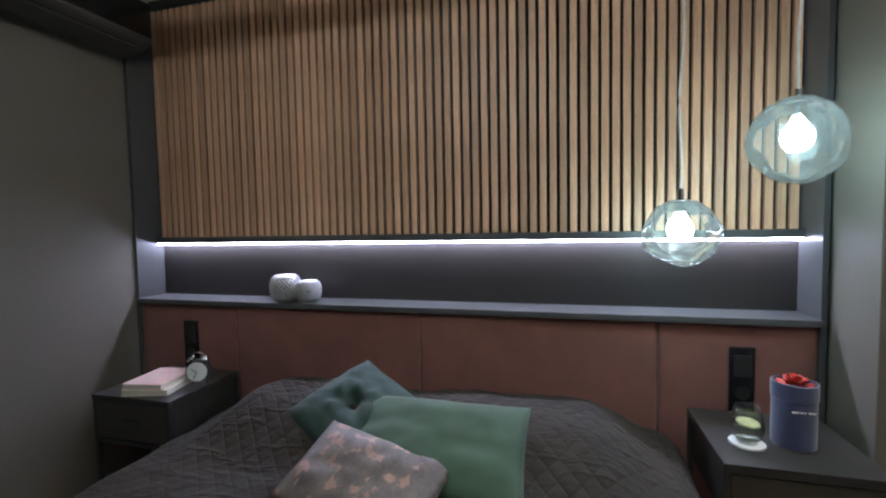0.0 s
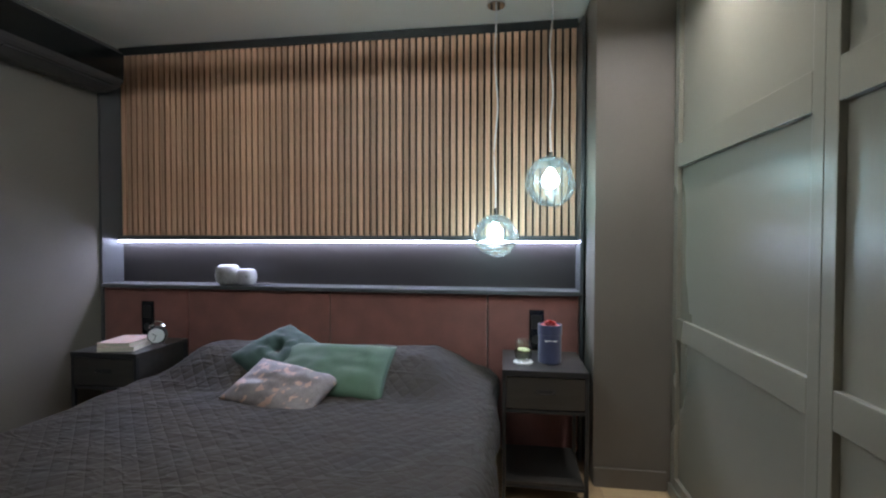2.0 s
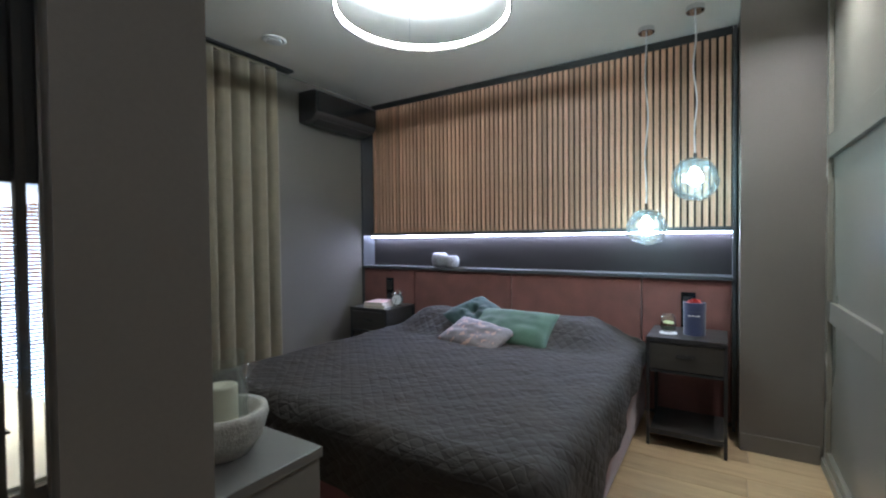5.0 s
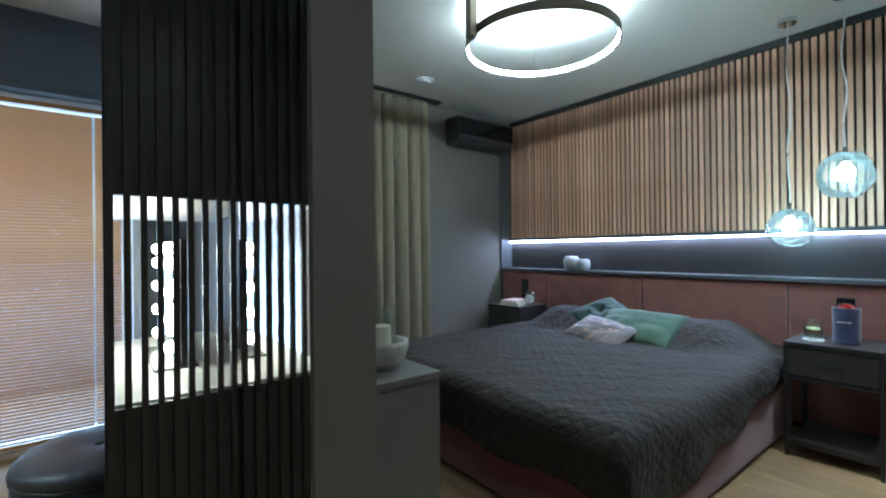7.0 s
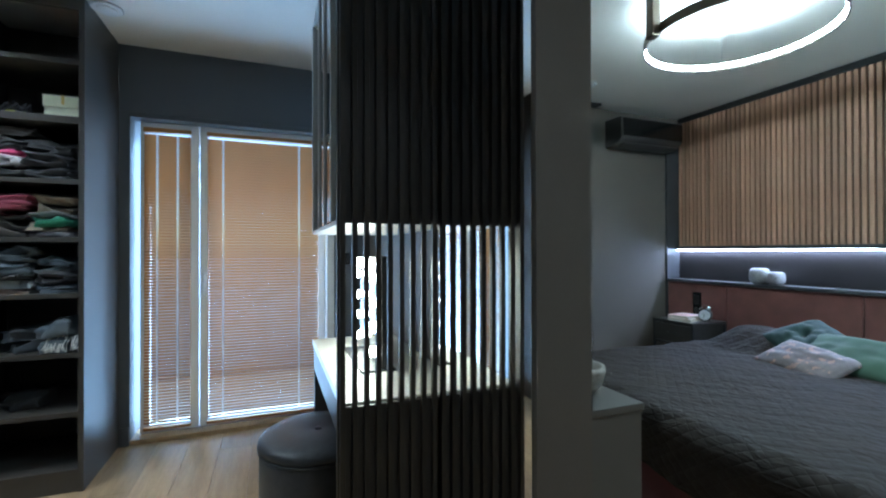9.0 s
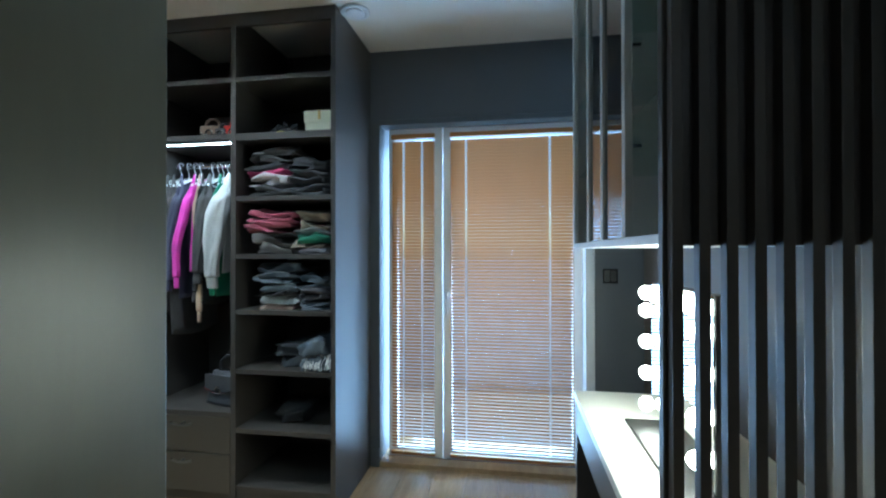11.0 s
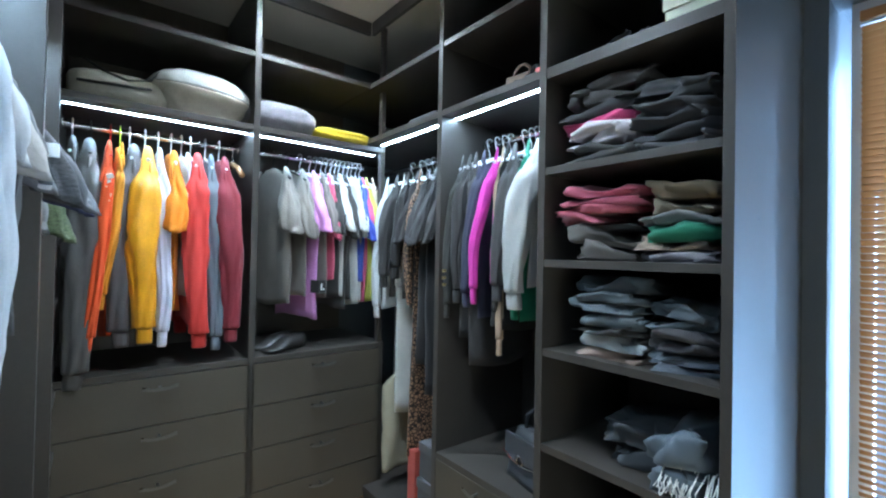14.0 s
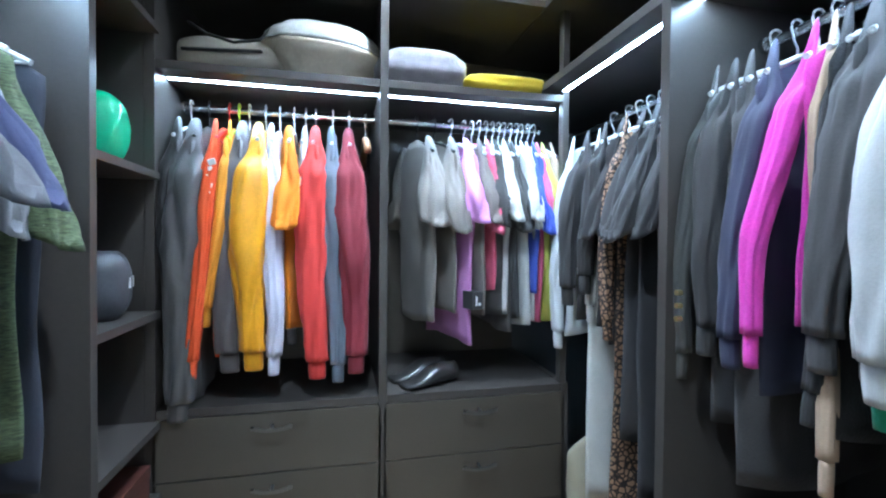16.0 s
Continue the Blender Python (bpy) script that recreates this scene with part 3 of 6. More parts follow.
for s in (-1, 1):
    part("bell", lathe([(0.0, 0.016), (0.012, 0.013), (0.02, 0.004), (0.021, 0.0), (0.0, 0.0)], 20), M_chrome, t, "chrome bell", True).matrix_basis = pose(s * 0.028, 0, 0.112, 0, s * 28, 0)
    bm = bmesh.new()
    add_tube(bm, (s * 0.026, 0, 0.02), (s * 0.036, 0, 0), 0.005, 0.004, 8)
    part("foot", bm, M_chrome, t)
bm = bmesh.new()
add_path(bm, [(0.03 * math.cos(a), 0, 0.118 + 0.026 * math.sin(a)) for a in [i * math.pi / 10 for i in range(11)]], 0.0025, 6)
part("carry_handle", bm, M_chrome, t)

# tumbler with lemon water, coaster, flower box
t = thing("coaster", "round white coaster on the nightstand", "coaster", (0.563, 1.405, 0.6455))
part("disc", lathe([(0, 0), (0.048, 0), (0.05, 0.002), (0.05, 0.006), (0.048, 0.008), (0, 0.008)], 36), M_white_plastic, t)
t = thing("water_glass", "clear rounded tumbler of lemon water", "drinking glass", (0.563, 1.405, 0.6540))
part("tumbler", lathe([(0, 0), (0.028, 0), (0.041, 0.02), (0.046, 0.045), (0.042, 0.08), (0.034, 0.112), (0.0325, 0.112), (0.0405, 0.08), (0.0443, 0.045), (0.039, 0.021), (0.027, 0.006), (0, 0.006)], 40), M_glass, t, smooth=True)
part("water", lathe([(0, 0.0065), (0.0265, 0.0065), (0.0385, 0.0215), (0.0438, 0.045), (0.0433, 0.056), (0, 0.056)], 36), thin_glass("water", (0.93, 0.96, 0.86), 1.33), t, smooth=True)
M_lemon = mat("lemon slice", (0.62, 0.62, 0.30), 0.4, vary=0.15, scale=60)
part("lemon_slice", lathe([(0, 0), (0.03, 0), (0.032, 0.003), (0.03, 0.006), (0, 0.006)], 28), M_lemon, t).matrix_basis = pose(0.002, 0, 0.0565, 6, 4, 0)
M_blue = mat("navy velvet box", (0.035, 0.045, 0.115), 0.8, vary=0.2, scale=14, fine=200, bump=0.15, sheen=0.5)
t = thing("flower_box", "navy velvet round flower box with a red preserved rose", "flower box", (0.70, 1.44, 0.6455))
part("box_body", lathe([(0, 0), (0.056, 0), (0.058, 0.003), (0.058, 0.168), (0, 0.168)], 40), M_blue, t)
part("box_rim", lathe([(0.0585, 0.145), (0.0605, 0.147), (0.0605, 0.196), (0.0565, 0.197), (0.0555, 0.17), (0.0555, 0.1685)], 40), M_blue, t)
for i, (a, b) in enumerate(((-0.03, -0.012), (-0.009, -0.002), (0.001, 0.006), (0.012, 0.03))):
    part("lettering_bar", box((a, -0.0595, 0.118), (b, -0.0582, 0.123)), M_white_plastic, t, "pale illegible lettering")
M_rose = mat("red rose petals", (0.62, 0.025, 0.012), 0.6, vary=0.25, scale=40, sheen=0.3)
random.seed(5)
for ringi, (r, cnt, tilt, zz) in enumerate(((0.010, 4, 78, 0.2), (0.022, 6, 58, 0.197), (0.034, 8, 34, 0.192))):
    for k in range(cnt):
        bm = bmesh.new()
        g = [[bm.verts.new(((i / 4 - 0.5) * 0.036 * math.sin(math.pi * (0.25 + 0.6 * j / 4)), 0.004 * math.cos((i / 4 - 0.5) * 3) - 0.006 * (j / 4) ** 2, j / 4 * 0.030)) for i in range(5)] for j in range(5)]
        for j in range(4):
            for i in range(4):
                bm.faces.new((g[j][i], g[j][i + 1], g[j + 1][i + 1], g[j + 1][i]))
        p = part("petal", bm, M_rose, t, smooth=True)
        a = k * 360 / cnt + ringi * 23 + random.uniform(-8, 8)
        p.matrix_basis = pose(0, 0, zz - 0.012, 0, 0, a) @ pose(0, -r * 0.6, 0, 90 - tilt, 0, 0)

# textured owl-like vases
M_pearl = mat("pearl silver ceramic", (0.40, 0.385, 0.38), 0.3, 0.35, vary=0.15, scale=40, fine=160, bump=0.25)


def pearl_vase(x, y, s, rz):
    bm = bmesh.new()
    add_lathe(bm, [(0, 0), (0.035 * s, 0), (0.052 * s, 0.012 * s), (0.064 * s, 0.045 * s), (0.064 * s, 0.08 * s), (0.055 * s, 0.108 * s), (0.044 * s, 0.116 * s), (0.04 * s, 0.112 * s), (0, 0.09 * s)], n=32)
    random.seed(int(s * 100))
    for j in range(9):
        z = (0.02 + 0.010 * j) * s
        rr = 0.058 * s + 0.007 * s * math.sin(math.pi * j / 8)
        for i in range(22):
            a = (i + 0.5 * (j % 2)) * 2 * math.pi / 22
            m = Matrix.Translation((rr * math.cos(a), rr * math.sin(a), z))
            bmesh.ops.create_icosphere(bm, subdivisions=1, radius=0.0052 * s, matrix=m)
    o = part("vase", bm, M_pearl, smooth=True)
    o.matrix_basis = pose(x, y, 0.9805, 0, 0, rz)
    tagged(o, "squat pearl-silver vase with a beaded surface on the shelf", "vase", "pair of beaded vases")


pearl_vase(-1.315, 1.765, 1.12, 10)
pearl_vase(-1.185, 1.765, 0.9, 40)

# ---------- curtain, track, air conditioner ----------
def curtain():
    t = thing("curtain", "floor-length pleated taupe curtain drawn over the window", "curtain")
    bm = bmesh.new()
    y0, y1, N, K = -0.95, 0.655, 260, 14
    prev = None
    for k in range(K + 1):
        f = k / K
        z = 2.555 - f * (2.555 - 0.02)
        row = []
        for i in range(N + 1):
            s = i / N
            y = y1 + (y0 - y1) * s
            ph = s * 2 * math.pi * 13 + 0.9 * math.sin(s * 17) + 0.25 * noise.noise(Vector((s * 6, f * 1.6, 0)))
            amp = 0.042 + 0.016 * f + 0.008 * noise.noise(Vector((s * 9, f * 1.2, 3)))
            if k == 0:
                amp *= 0.7
            row.append(bm.verts.new((-2.115 + amp * math.sin(ph) + 0.012 * math.sin(2 * ph + 1), y + 0.006 * math.cos(ph), z)))
        if prev:
            for i in range(N):
                bm.faces.new((prev[i], prev[i + 1], row[i + 1], row[i]))
        prev = row
    o = part("drape", bm, M_curtain, t, smooth=True)
    s = o.modifiers.new("thickness", "SOLIDIFY")
    s.thickness = 0.003
    part("heading_tape", box((-2.135, -0.95, 2.557), (-2.1, 0.655, 2.574)), M_curtain, t)


curtain()
t = thing("curtain_track", "slim dark curtain track on the ceiling", "curtain track")
part("track", box((-2.15, -1.2, 2.58), (-2.07, 0.80, 2.5985), 0.002), M_black, t)

t = thing("air_conditioner", "graphite split air conditioner high on the wall", "air conditioner", (XW, 0, 0))
bm = bmesh.new()
prof = [(0.002, 2.232), (0.11, 2.235), (0.18, 2.256), (0.215, 2.285), (0.222, 2.31), (0.222, 2.465), (0.212, 2.486), (0.002, 2.49)]
ends = [[bm.verts.new((x, y, z)) for x, z in prof] for y in (0.955, 1.70)]
for i in range(len(prof)):
    j = (i + 1) % len(prof)
    bm.faces.new((ends[0][i], ends[1][i], ends[1][j], ends[0][j]))
bm.faces.new(ends[0][::-1])
bm.faces.new(ends[1])
bmesh.ops.recalc_face_normals(bm, faces=bm.faces)
bmesh.ops.bevel(bm, geom=[e for e in bm.edges], offset=0.006, segments=2, affect="EDGES")
part("housing", bm, M_ac, t)
part("air_flap", box((-0.045, 1.02, -0.003), (0.045, 1.64, 0.003), 0.002), M_ac, t).matrix_basis = pose(0.145, 0, 2.238, 0, -17, 0)
part("air_slot", box((0.185, 1.02, 2.262), (0.192, 1.64, 2.2665)), M_felt, t)
part("front_cover", box((0.2225, 0.968, 2.305), (0.2285, 1.69, 2.468), 0.002), M_black_plastic, t, "glossy dark front panel")


# ---------- ceiling lamps ----------
def smoke_detector(x, y):
    t = thing("smoke_detector", "round white ceiling vent disc", "ceiling vent", (x, y, CEIL), group="white ceiling discs")
    part("ring", lathe([(0.05, 0), (0.075, -0.002), (0.078, -0.008), (0.07, -0.014), (0.055, -0.012), (0.05, -0.004)], 36), M_white_plastic, t, smooth=True)
    part("disc", lathe([(0, -0.006), (0.045, -0.006), (0.05, -0.016), (0.044, -0.02), (0, -0.021)], 36), M_white_plastic, t, smooth=True)


smoke_detector(-1.735, 0.365)
smoke_detector(-1.77, -2.845)

M_bronze = mat("dark bronze metal", (0.16, 0.13, 0.10), 0.35, 0.8, vary=0.05)
t = thing("ring_lamp", "large bronze ring ceiling lamp glowing cold white inside", "ceiling lamp", (-0.439, 0.263, 2.385))
RR = 0.438
part("ring_band", lathe([(RR - 0.004, -0.024), (RR + 0.004, -0.024), (RR + 0.004, 0.024), (RR - 0.004, 0.024), (RR - 0.004, -0.024)], 96), M_bronze, t, smooth=False)
part("diffuser", lathe([(RR - 0.0045, -0.009), (RR - 0.010, -0.009), (RR - 0.010, 0.011), (RR - 0.0045, 0.011), (RR - 0.0045, -0.009)], 96), L_ring, t, "glowing inner diffuser")
a = math.radians(255)
ux, uy = math.cos(a), math.sin(a)
bm = bmesh.new()
add_box(bm, (-0.022, -0.03, -0.04), (0.022, 0.03, 0.2148), 0.002)
part("driver_box", bm, M_bronze, t).matrix_basis = pose((RR + 0.02) * ux, (RR + 0.02) * uy, 0, 0, 0, 255)
for aa in (15, 135):
    bm = bmesh.new()
    add_tube(bm, (RR * math.cos(math.radians(aa)), RR * math.sin(math.radians(aa)), 0.02), (RR * math.cos(math.radians(aa)), RR * math.sin(math.radians(aa)), 0.2148), 0.0012, n=6)
    part("suspension_wire", bm, M_alu, t)


def pendant(x, y, z, squash, seed, sz):
    t = thing("pendant_lamp", "smoked glass blob pendant lamp with a lit bulb", "pendant lamp", (x, y, 0), group="pendant lamps by the bed")
    part("canopy", lathe([(0, CEIL - 0.001), (0.05, CEIL - 0.001), (0.05, CEIL - 0.03), (0.047, CEIL - 0.034), (0, CEIL - 0.034)], 36), M_chrome, t)
    bm = bmesh.new()
    ztop = z + 0.115 * sz
    pts = [(0.010 * math.sin(k * 0.5 + seed) * math.sin(math.pi * k / 24), 0.008 * math.cos(k * 0.4 + seed) * math.sin(math.pi * k / 24), CEIL - 0.034 + (ztop + 0.04 - CEIL + 0.034) * k / 24) for k in range(25)]
    add_path(bm, pts, 0.0046, 6)
    part("cable", bm, mat("clear cable", (0.75, 0.72, 0.7), 0.3), t, "twisted clear cable")
    part("bulb_holder", lathe([(0, 0.045), (0.011, 0.045), (0.012, 0.0), (0.02, -0.004), (0.02, -0.035), (0, -0.035)], 20), M_chrome, t).location = (0, 0, ztop - 0.005)
    part("cap", lathe([(0.0, 0.0), (0.036, 0.0), (0.038, -0.004), (0.0, -0.006)], 28), M_chrome, t).location = (0, 0, ztop)
    for thick, nm in ((0.0, "glass_shade"),):
        bm = bmesh.new()
        bmesh.ops.create_uvsphere(bm, u_segments=40, v_segments=28, radius=1)

        def shape(d, k):
            q = 1 + 0.11 * noise.noise(d * 1.25 + Vector((seed, 0, 0))) + 0.05 * noise.noise(d * 2.6 + Vector((seed, 3, 0)))
            return Vector((d.x * 0.125, d.y * 0.125, d.z * 0.131 * squash)) * (q * sz * k)
        for v in bm.verts:
            v.co = shape(v.co.normalized(), 1)
        g = part(nm, bm, M_shade_glass, t, "uneven smoked glass shade", True)
        g.location = (0, 0, z)
        g.visible_shadow = False
    part("bulb", lathe([(0, -0.044), (0.022, -0.038), (0.038, -0.022), (0.043, 0.0), (0.038, 0.022), (0.022, 0.044), (0.015, 0.06), (0, 0.06)], 24), L_bulb, t, "lit bulb", True).location = (0, 0, z + 0.01)


pendant(0.414, 1.60, 1.30, 0.94, 2.0, 0.98)
pendant(0.70, 1.46, 1.575, 1.0, 6.5, 1.0)

# ---------- dresser by the partition ----------
M_dresser = mat("taupe grey dresser lacquer", (0.13, 0.12, 0.105), 0.45, vary=0.04)
t = thing("dresser", "low grey dresser standing against the partition", "dresser", (0, 0, 0))
part("body", box((-1.55, -1.264, 0.0), (0.13, -0.965, 0.78)), M_dresser, t)
part("top", box((-1.555, -1.264, 0.7805), (0.138, -0.955, 0.802), 0.002), M_dresser, t)
for i in range(3):
    a = -1.545 + i * 0.558
    for z0, z1 in ((0.06, 0.41), (0.42, 0.772)):
        part("drawer_front", box((a, -0.9645, z0), (a + 0.552, -0.951, z1), 0.002), M_dresser, t)
t = thing("candle_holder", "glass candle jar in a pale stone bowl", "candle", (-0.015, -1.08, 0.8025))
M_stone = mat("pale rough stone", (0.45, 0.42, 0.36), 0.85, vary=0.2, scale=30, fine=200, bump=0.4)
part("stone_bowl", lathe([(0, 0), (0.05, 0), (0.075, 0.03), (0.088, 0.075), (0.085, 0.09), (0.07, 0.088), (0.06, 0.06), (0, 0.05)], 36), M_stone, t, smooth=True)
part("glass_jar", lathe([(0, 0.0505), (0.048, 0.0505), (0.05, 0.055), (0.05, 0.20), (0.047, 0.20), (0.047, 0.06), (0, 0.058)], 36), M_glass, t, smooth=True)
part("candle", lathe([(0, 0.0585), (0.03, 0.0585), (0.03, 0.135), (0.026, 0.138), (0, 0.132)], 28), mat("cream wax", (0.8, 0.72, 0.55), 0.5, vary=0.04), t, "cream wax candle")

# ---------- balcony door with blinds ----------
XF = -2.345
def window_unit(name, y0, y1, label, handle_y=None):
    t = thing(name, label, "window", (0, 0, 0), kind="structure")
    w = 0.055
    part("window_frame", box((XF - 0.05, y0, 0.03), (XF, y0 + w, 2.135), 0.004), M_frame_white, t)
    part("window_frame", box((XF - 0.05, y1 - w, 0.03), (XF, y1, 2.135), 0.004), M_frame_white, t)
    part("window_frame", box((XF - 0.05, y0 + w, 2.08), (XF, y1 - w, 2.135), 0.004), M_frame_white, t)
    part("window_frame", box((XF - 0.05, y0 + w, 0.03), (XF, y1 - w, 0.085), 0.004), M_frame_white, t)
    g = part("pane", box((XF - 0.03, y0 + w, 0.085), (XF - 0.026, y1 - w, 2.08)), M_glass, t)
    g.visible_shadow = False
    if handle_y is not None:
        bm = bmesh.new()
        add_box(bm, (0.0, -0.014, -0.035), (0.01, 0.014, 0.035), 0.003)
        add_path(bm, [(0.01, 0, 0), (0.04, 0, 0), (0.045, 0, -0.01), (0.045, 0, -0.12)], 0.008, 8)
        part("window_handle", bm, M_frame_white, t).location = (XF, handle_y, 1.08)


window_unit("window_1", -2.825, -2.475, "narrow white fixed side light")
window_unit("door_1", -2.470, -1.62, "white framed glazed balcony door", -2.44)
structure("window_sill", box((XC - 0.3, -2.86, -0.02), (XC - 0.0, -1.56, 0.028), 0.003), M_oak_floor, "low oak threshold of the balcony door", "threshold")
bm = bmesh.new()
add_box(bm, (XC - 0.12, -2.86, 2.137), (XC - 0.0, -1.56, 2.168))
structure("window_head_trim", bm, M_wall_dark, "dark head of the door reveal", "trim")
structure("window_side_trim", box((XC - 0.10, -1.615, 0.03), (XC + 0.004, -1.562, 2.135), 0.003), M_frame_white, "white jamb of the balcony door", "trim")
structure("baseboard_dressing", box((XC, -2.915, 0), (XC + 0.014, -2.862, 0.12), 0.002), M_wall_dark, "dark baseboard", "baseboard")

M_blind = bpy.data.materials.new("orange-brown wood blind slat")
M_blind.use_nodes = True
nt = M_blind.node_tree
b = nt.nodes["Principled BSDF"]
tx = nt.nodes.new("ShaderNodeTexNoise")
tx.inputs["Scale"].default_value = 6
tcn = nt.nodes.new("ShaderNodeTexCoord")
mpn = nt.nodes.new("ShaderNodeMapping")
mpn.inputs["Scale"].default_value = (30, 1, 30)
nt.links.new(tcn.outputs["Object"], mpn.inputs[0])
nt.links.new(mpn.outputs[0], tx.inputs["Vector"])
mx = nt.nodes.new("ShaderNodeMix")
mx.data_type = "RGBA"
mx.inputs["A"].default_value = (0.34, 0.15, 0.042, 1)
mx.inputs["B"].default_value = (0.50, 0.24, 0.075, 1)
nt.links.new(tx.outputs["Fac"], mx.inputs["Factor"])
nt.links.new(mx.outputs["Result"], b.inputs["Base Color"])
b.inputs["Roughness"].default_value = 0.45
tr = nt.nodes.new("ShaderNodeBsdfTranslucent")
tr.inputs["Color"].default_value = (0.90, 0.40, 0.11, 1)
ms = nt.nodes.new("ShaderNodeMixShader")
ms.inputs[0].default_value = 0.10
nt.links.new(b.outputs[0], ms.inputs[1])
nt.links.new(tr.outputs[0], ms.inputs[2])
nt.links.new(ms.outputs[0], nt.nodes["Material Output"].inputs["Surface"])


HOLE = 0.007                  # half-width of the cord holes in the slats


def blind(y0, y1, cords, label):
    t = thing("blind", label, "window blind", (XF + 0.03, 0, 0), group="wooden blinds")
    part("head_rail", box((-0.014, y0, 2.062), (0.014, y1, 2.09), 0.002), M_blind, t)
    # white strip in place of the line of daylight below the head rail
    part("painted_light_gap", box((-0.012, y0, 2.048), (0.012, y1, 2.056), 0.001), M_frame_white, t)
    pitch = 0.0205
    n = int((2.04 - 0.075) / pitch)
    bm = bmesh.new()
    edges = [y0 + 0.004] + [v for c in cords for v in (c - HOLE, c + HOLE)] + [y1 - 0.004]
    for k, (a, b) in enumerate(zip(edges, edges[1:])):
        if k % 2 == 0:
            add_box(bm, (-0.0125, a, -0.0008), (0.0125, b, 0.0008))
        else:
            add_box(bm, (-0.0125, a, -0.0008), (-0.009, b, 0.0008))
            add_box(bm, (0.009, a, -0.0008), (0.0125, b, 0.0008))
    me = mesh_of("slat", bm)
    me.materials.append(M_blind)
    for i in range(n):
        o = new("slat", me)
        o.parent = t
        o.matrix_basis = pose(0, 0, 2.035 - i * pitch, 0, -43, 0)
    part("bottom_rail", box((-0.013, y0, 0.060), (0.013, y1, 0.078), 0.002), M_blind, t)
    for c in cords:
        bm = bmesh.new()
        for k in range(96):
            add_box(bm, (0.0128, c - 0.0018, 2.03 - k * 0.0205 - 0.008), (0.0142, c + 0.0018, 2.03 - k * 0.0205 + 0.006))
        tagged(part("ladder_tape", bm, M_frame_white, t, "pale ladder tape"), kind="stuff")


blind(-2.80, -2.518, (-2.72, -2.60), "narrow orange-brown wooden venetian blind, half closed")
blind(-2.422, -1.668, (-2.32, -1.81), "wide orange-brown wooden venetian blind, half closed")

# outside: balcony and ground
structure("balcony_slab", box((-4.2, -6.0, -0.25), (XC - 0.36, 2.5, -0.03)), mat("pale concrete", (0.55, 0.56, 0.58), 0.8, bump=0.1), "pale concrete balcony slab", "balcony")
structure("ground", box((-300, -300, -3.3), (300, 300, -3.0)), mat("pale winter ground", (0.5, 0.52, 0.55), 0.9, scale=0.05, fine=2), "pale ground below the house", "ground")
structure("balcony_parapet", box((-4.3, -6.0, -0.25), (-4.2, 2.5, 0.85)), mat("white render", (0.72, 0.74, 0.78), 0.8, bump=0.1), "white balcony parapet", "parapet")
# glazing behind the curtain
t = thing("window_2", "white framed bedroom window behind the curtain", "window", kind="structure")
for y0, y1, z0, z1 in ((-0.95, -0.89, 0.1, 2.2), (0.66, 0.72, 0.1, 2.2), (-0.89, 0.66, 2.14, 2.2), (-0.89, 0.66, 0.1, 0.16)):
    part("window_frame", box((XW - 0.18, y0, z0), (XW - 0.12, y1, z1)), M_frame_white, t)
part("roller_screen", box((XW - 0.15, -0.89, 0.16), (XW - 0.14, 0.66, 2.14)), M_curtain, t)

# ---------- passage end panel ----------
structure("end_panel", box((-0.302, YP - 0.03, 0.0), (0.4, YP, CEIL - 0.002), 0.003), M_endpanel, "satin olive-grey tall end panel of the wardrobe", "panel")

# ---------- vanity ----------
t = thing("slat_screen", "open screen of black vertical slats beside the vanity", "slat screen", (0, 0, 0))
pitch, ny = 0.0405, 9
sme = mesh_of("slat", box((-0.012, -0.0085, 0.0), (0.012, 0.0085, 2.598), 0.0015))
sme.materials.append(M_slat_black)
for i in range(ny + 1):
    o = new("slat", sme)
    o.parent = t
    o.location = (-0.335, -1.777 + i * pitch, 0.0)
part("edge_post", box((-0.372, -1.792, 0), (-0.348, -1.774, 2.598), 0.002), M_slat_black, t)

t = thing("vanity_desk", "vanity desk with a cream top and dark sides", "desk", (0, 0, 0))
part("desktop", box((-1.57, -1.774, 0.706), (-0.374, -1.2905, 0.736), 0.003), M_desk, t)
part("side_panel", box((-1.568, -1.765, 0), (-1.543, -1.292, 0.7055), 0.002), M_closet, t)
part("side_panel", box((-0.374, -1.7735, 0), (-0.349, -1.2905, 0.728), 0.002), M_closet, t)
d = part("drawer_front", box((-1.54, -1.768, 0.57), (-0.38, -1.75, 0.700), 0.002), M_front, t)
part("back_panel", box((-1.54, -1.31, 0), (-0.38, -1.2955, 0.70)), M_closet, t)

t = thing("vanity_cabinet", "beige wall cabinet with dark glass doors above the vanity", "wall cabinet", (0, 0, 0))
part("bottom_board", box((-1.565, -1.77, 1.356), (-0.374, -1.292, 1.376), 0.002), M_cream, t)
part("top_board", box((-1.565, -1.77, 2.57), (-0.374, -1.292, 2.59), 0.002), M_cream, t)
part("side_board", box((-1.565, -1.77, 1.3765), (-1.545, -1.292, 2.5695), 0.001), M_cream, t)
part("side_board", box((-0.374, -1.7735, 1.352), (-0.349, -1.2905, 2.595), 0.001), M_closet, t)
part("back_board", box((-1.545, -1.30, 1.377), (-0.3745, -1.2905, 2.57)), M_cream, t)
for x in (-1.545, -1.19, -0.95, -0.69, -0.405):
    part("door_stile", box((x - 0.0, -1.776, 1.377), (x + 0.028, -1.7572, 2.569), 0.002), M_cream, t)
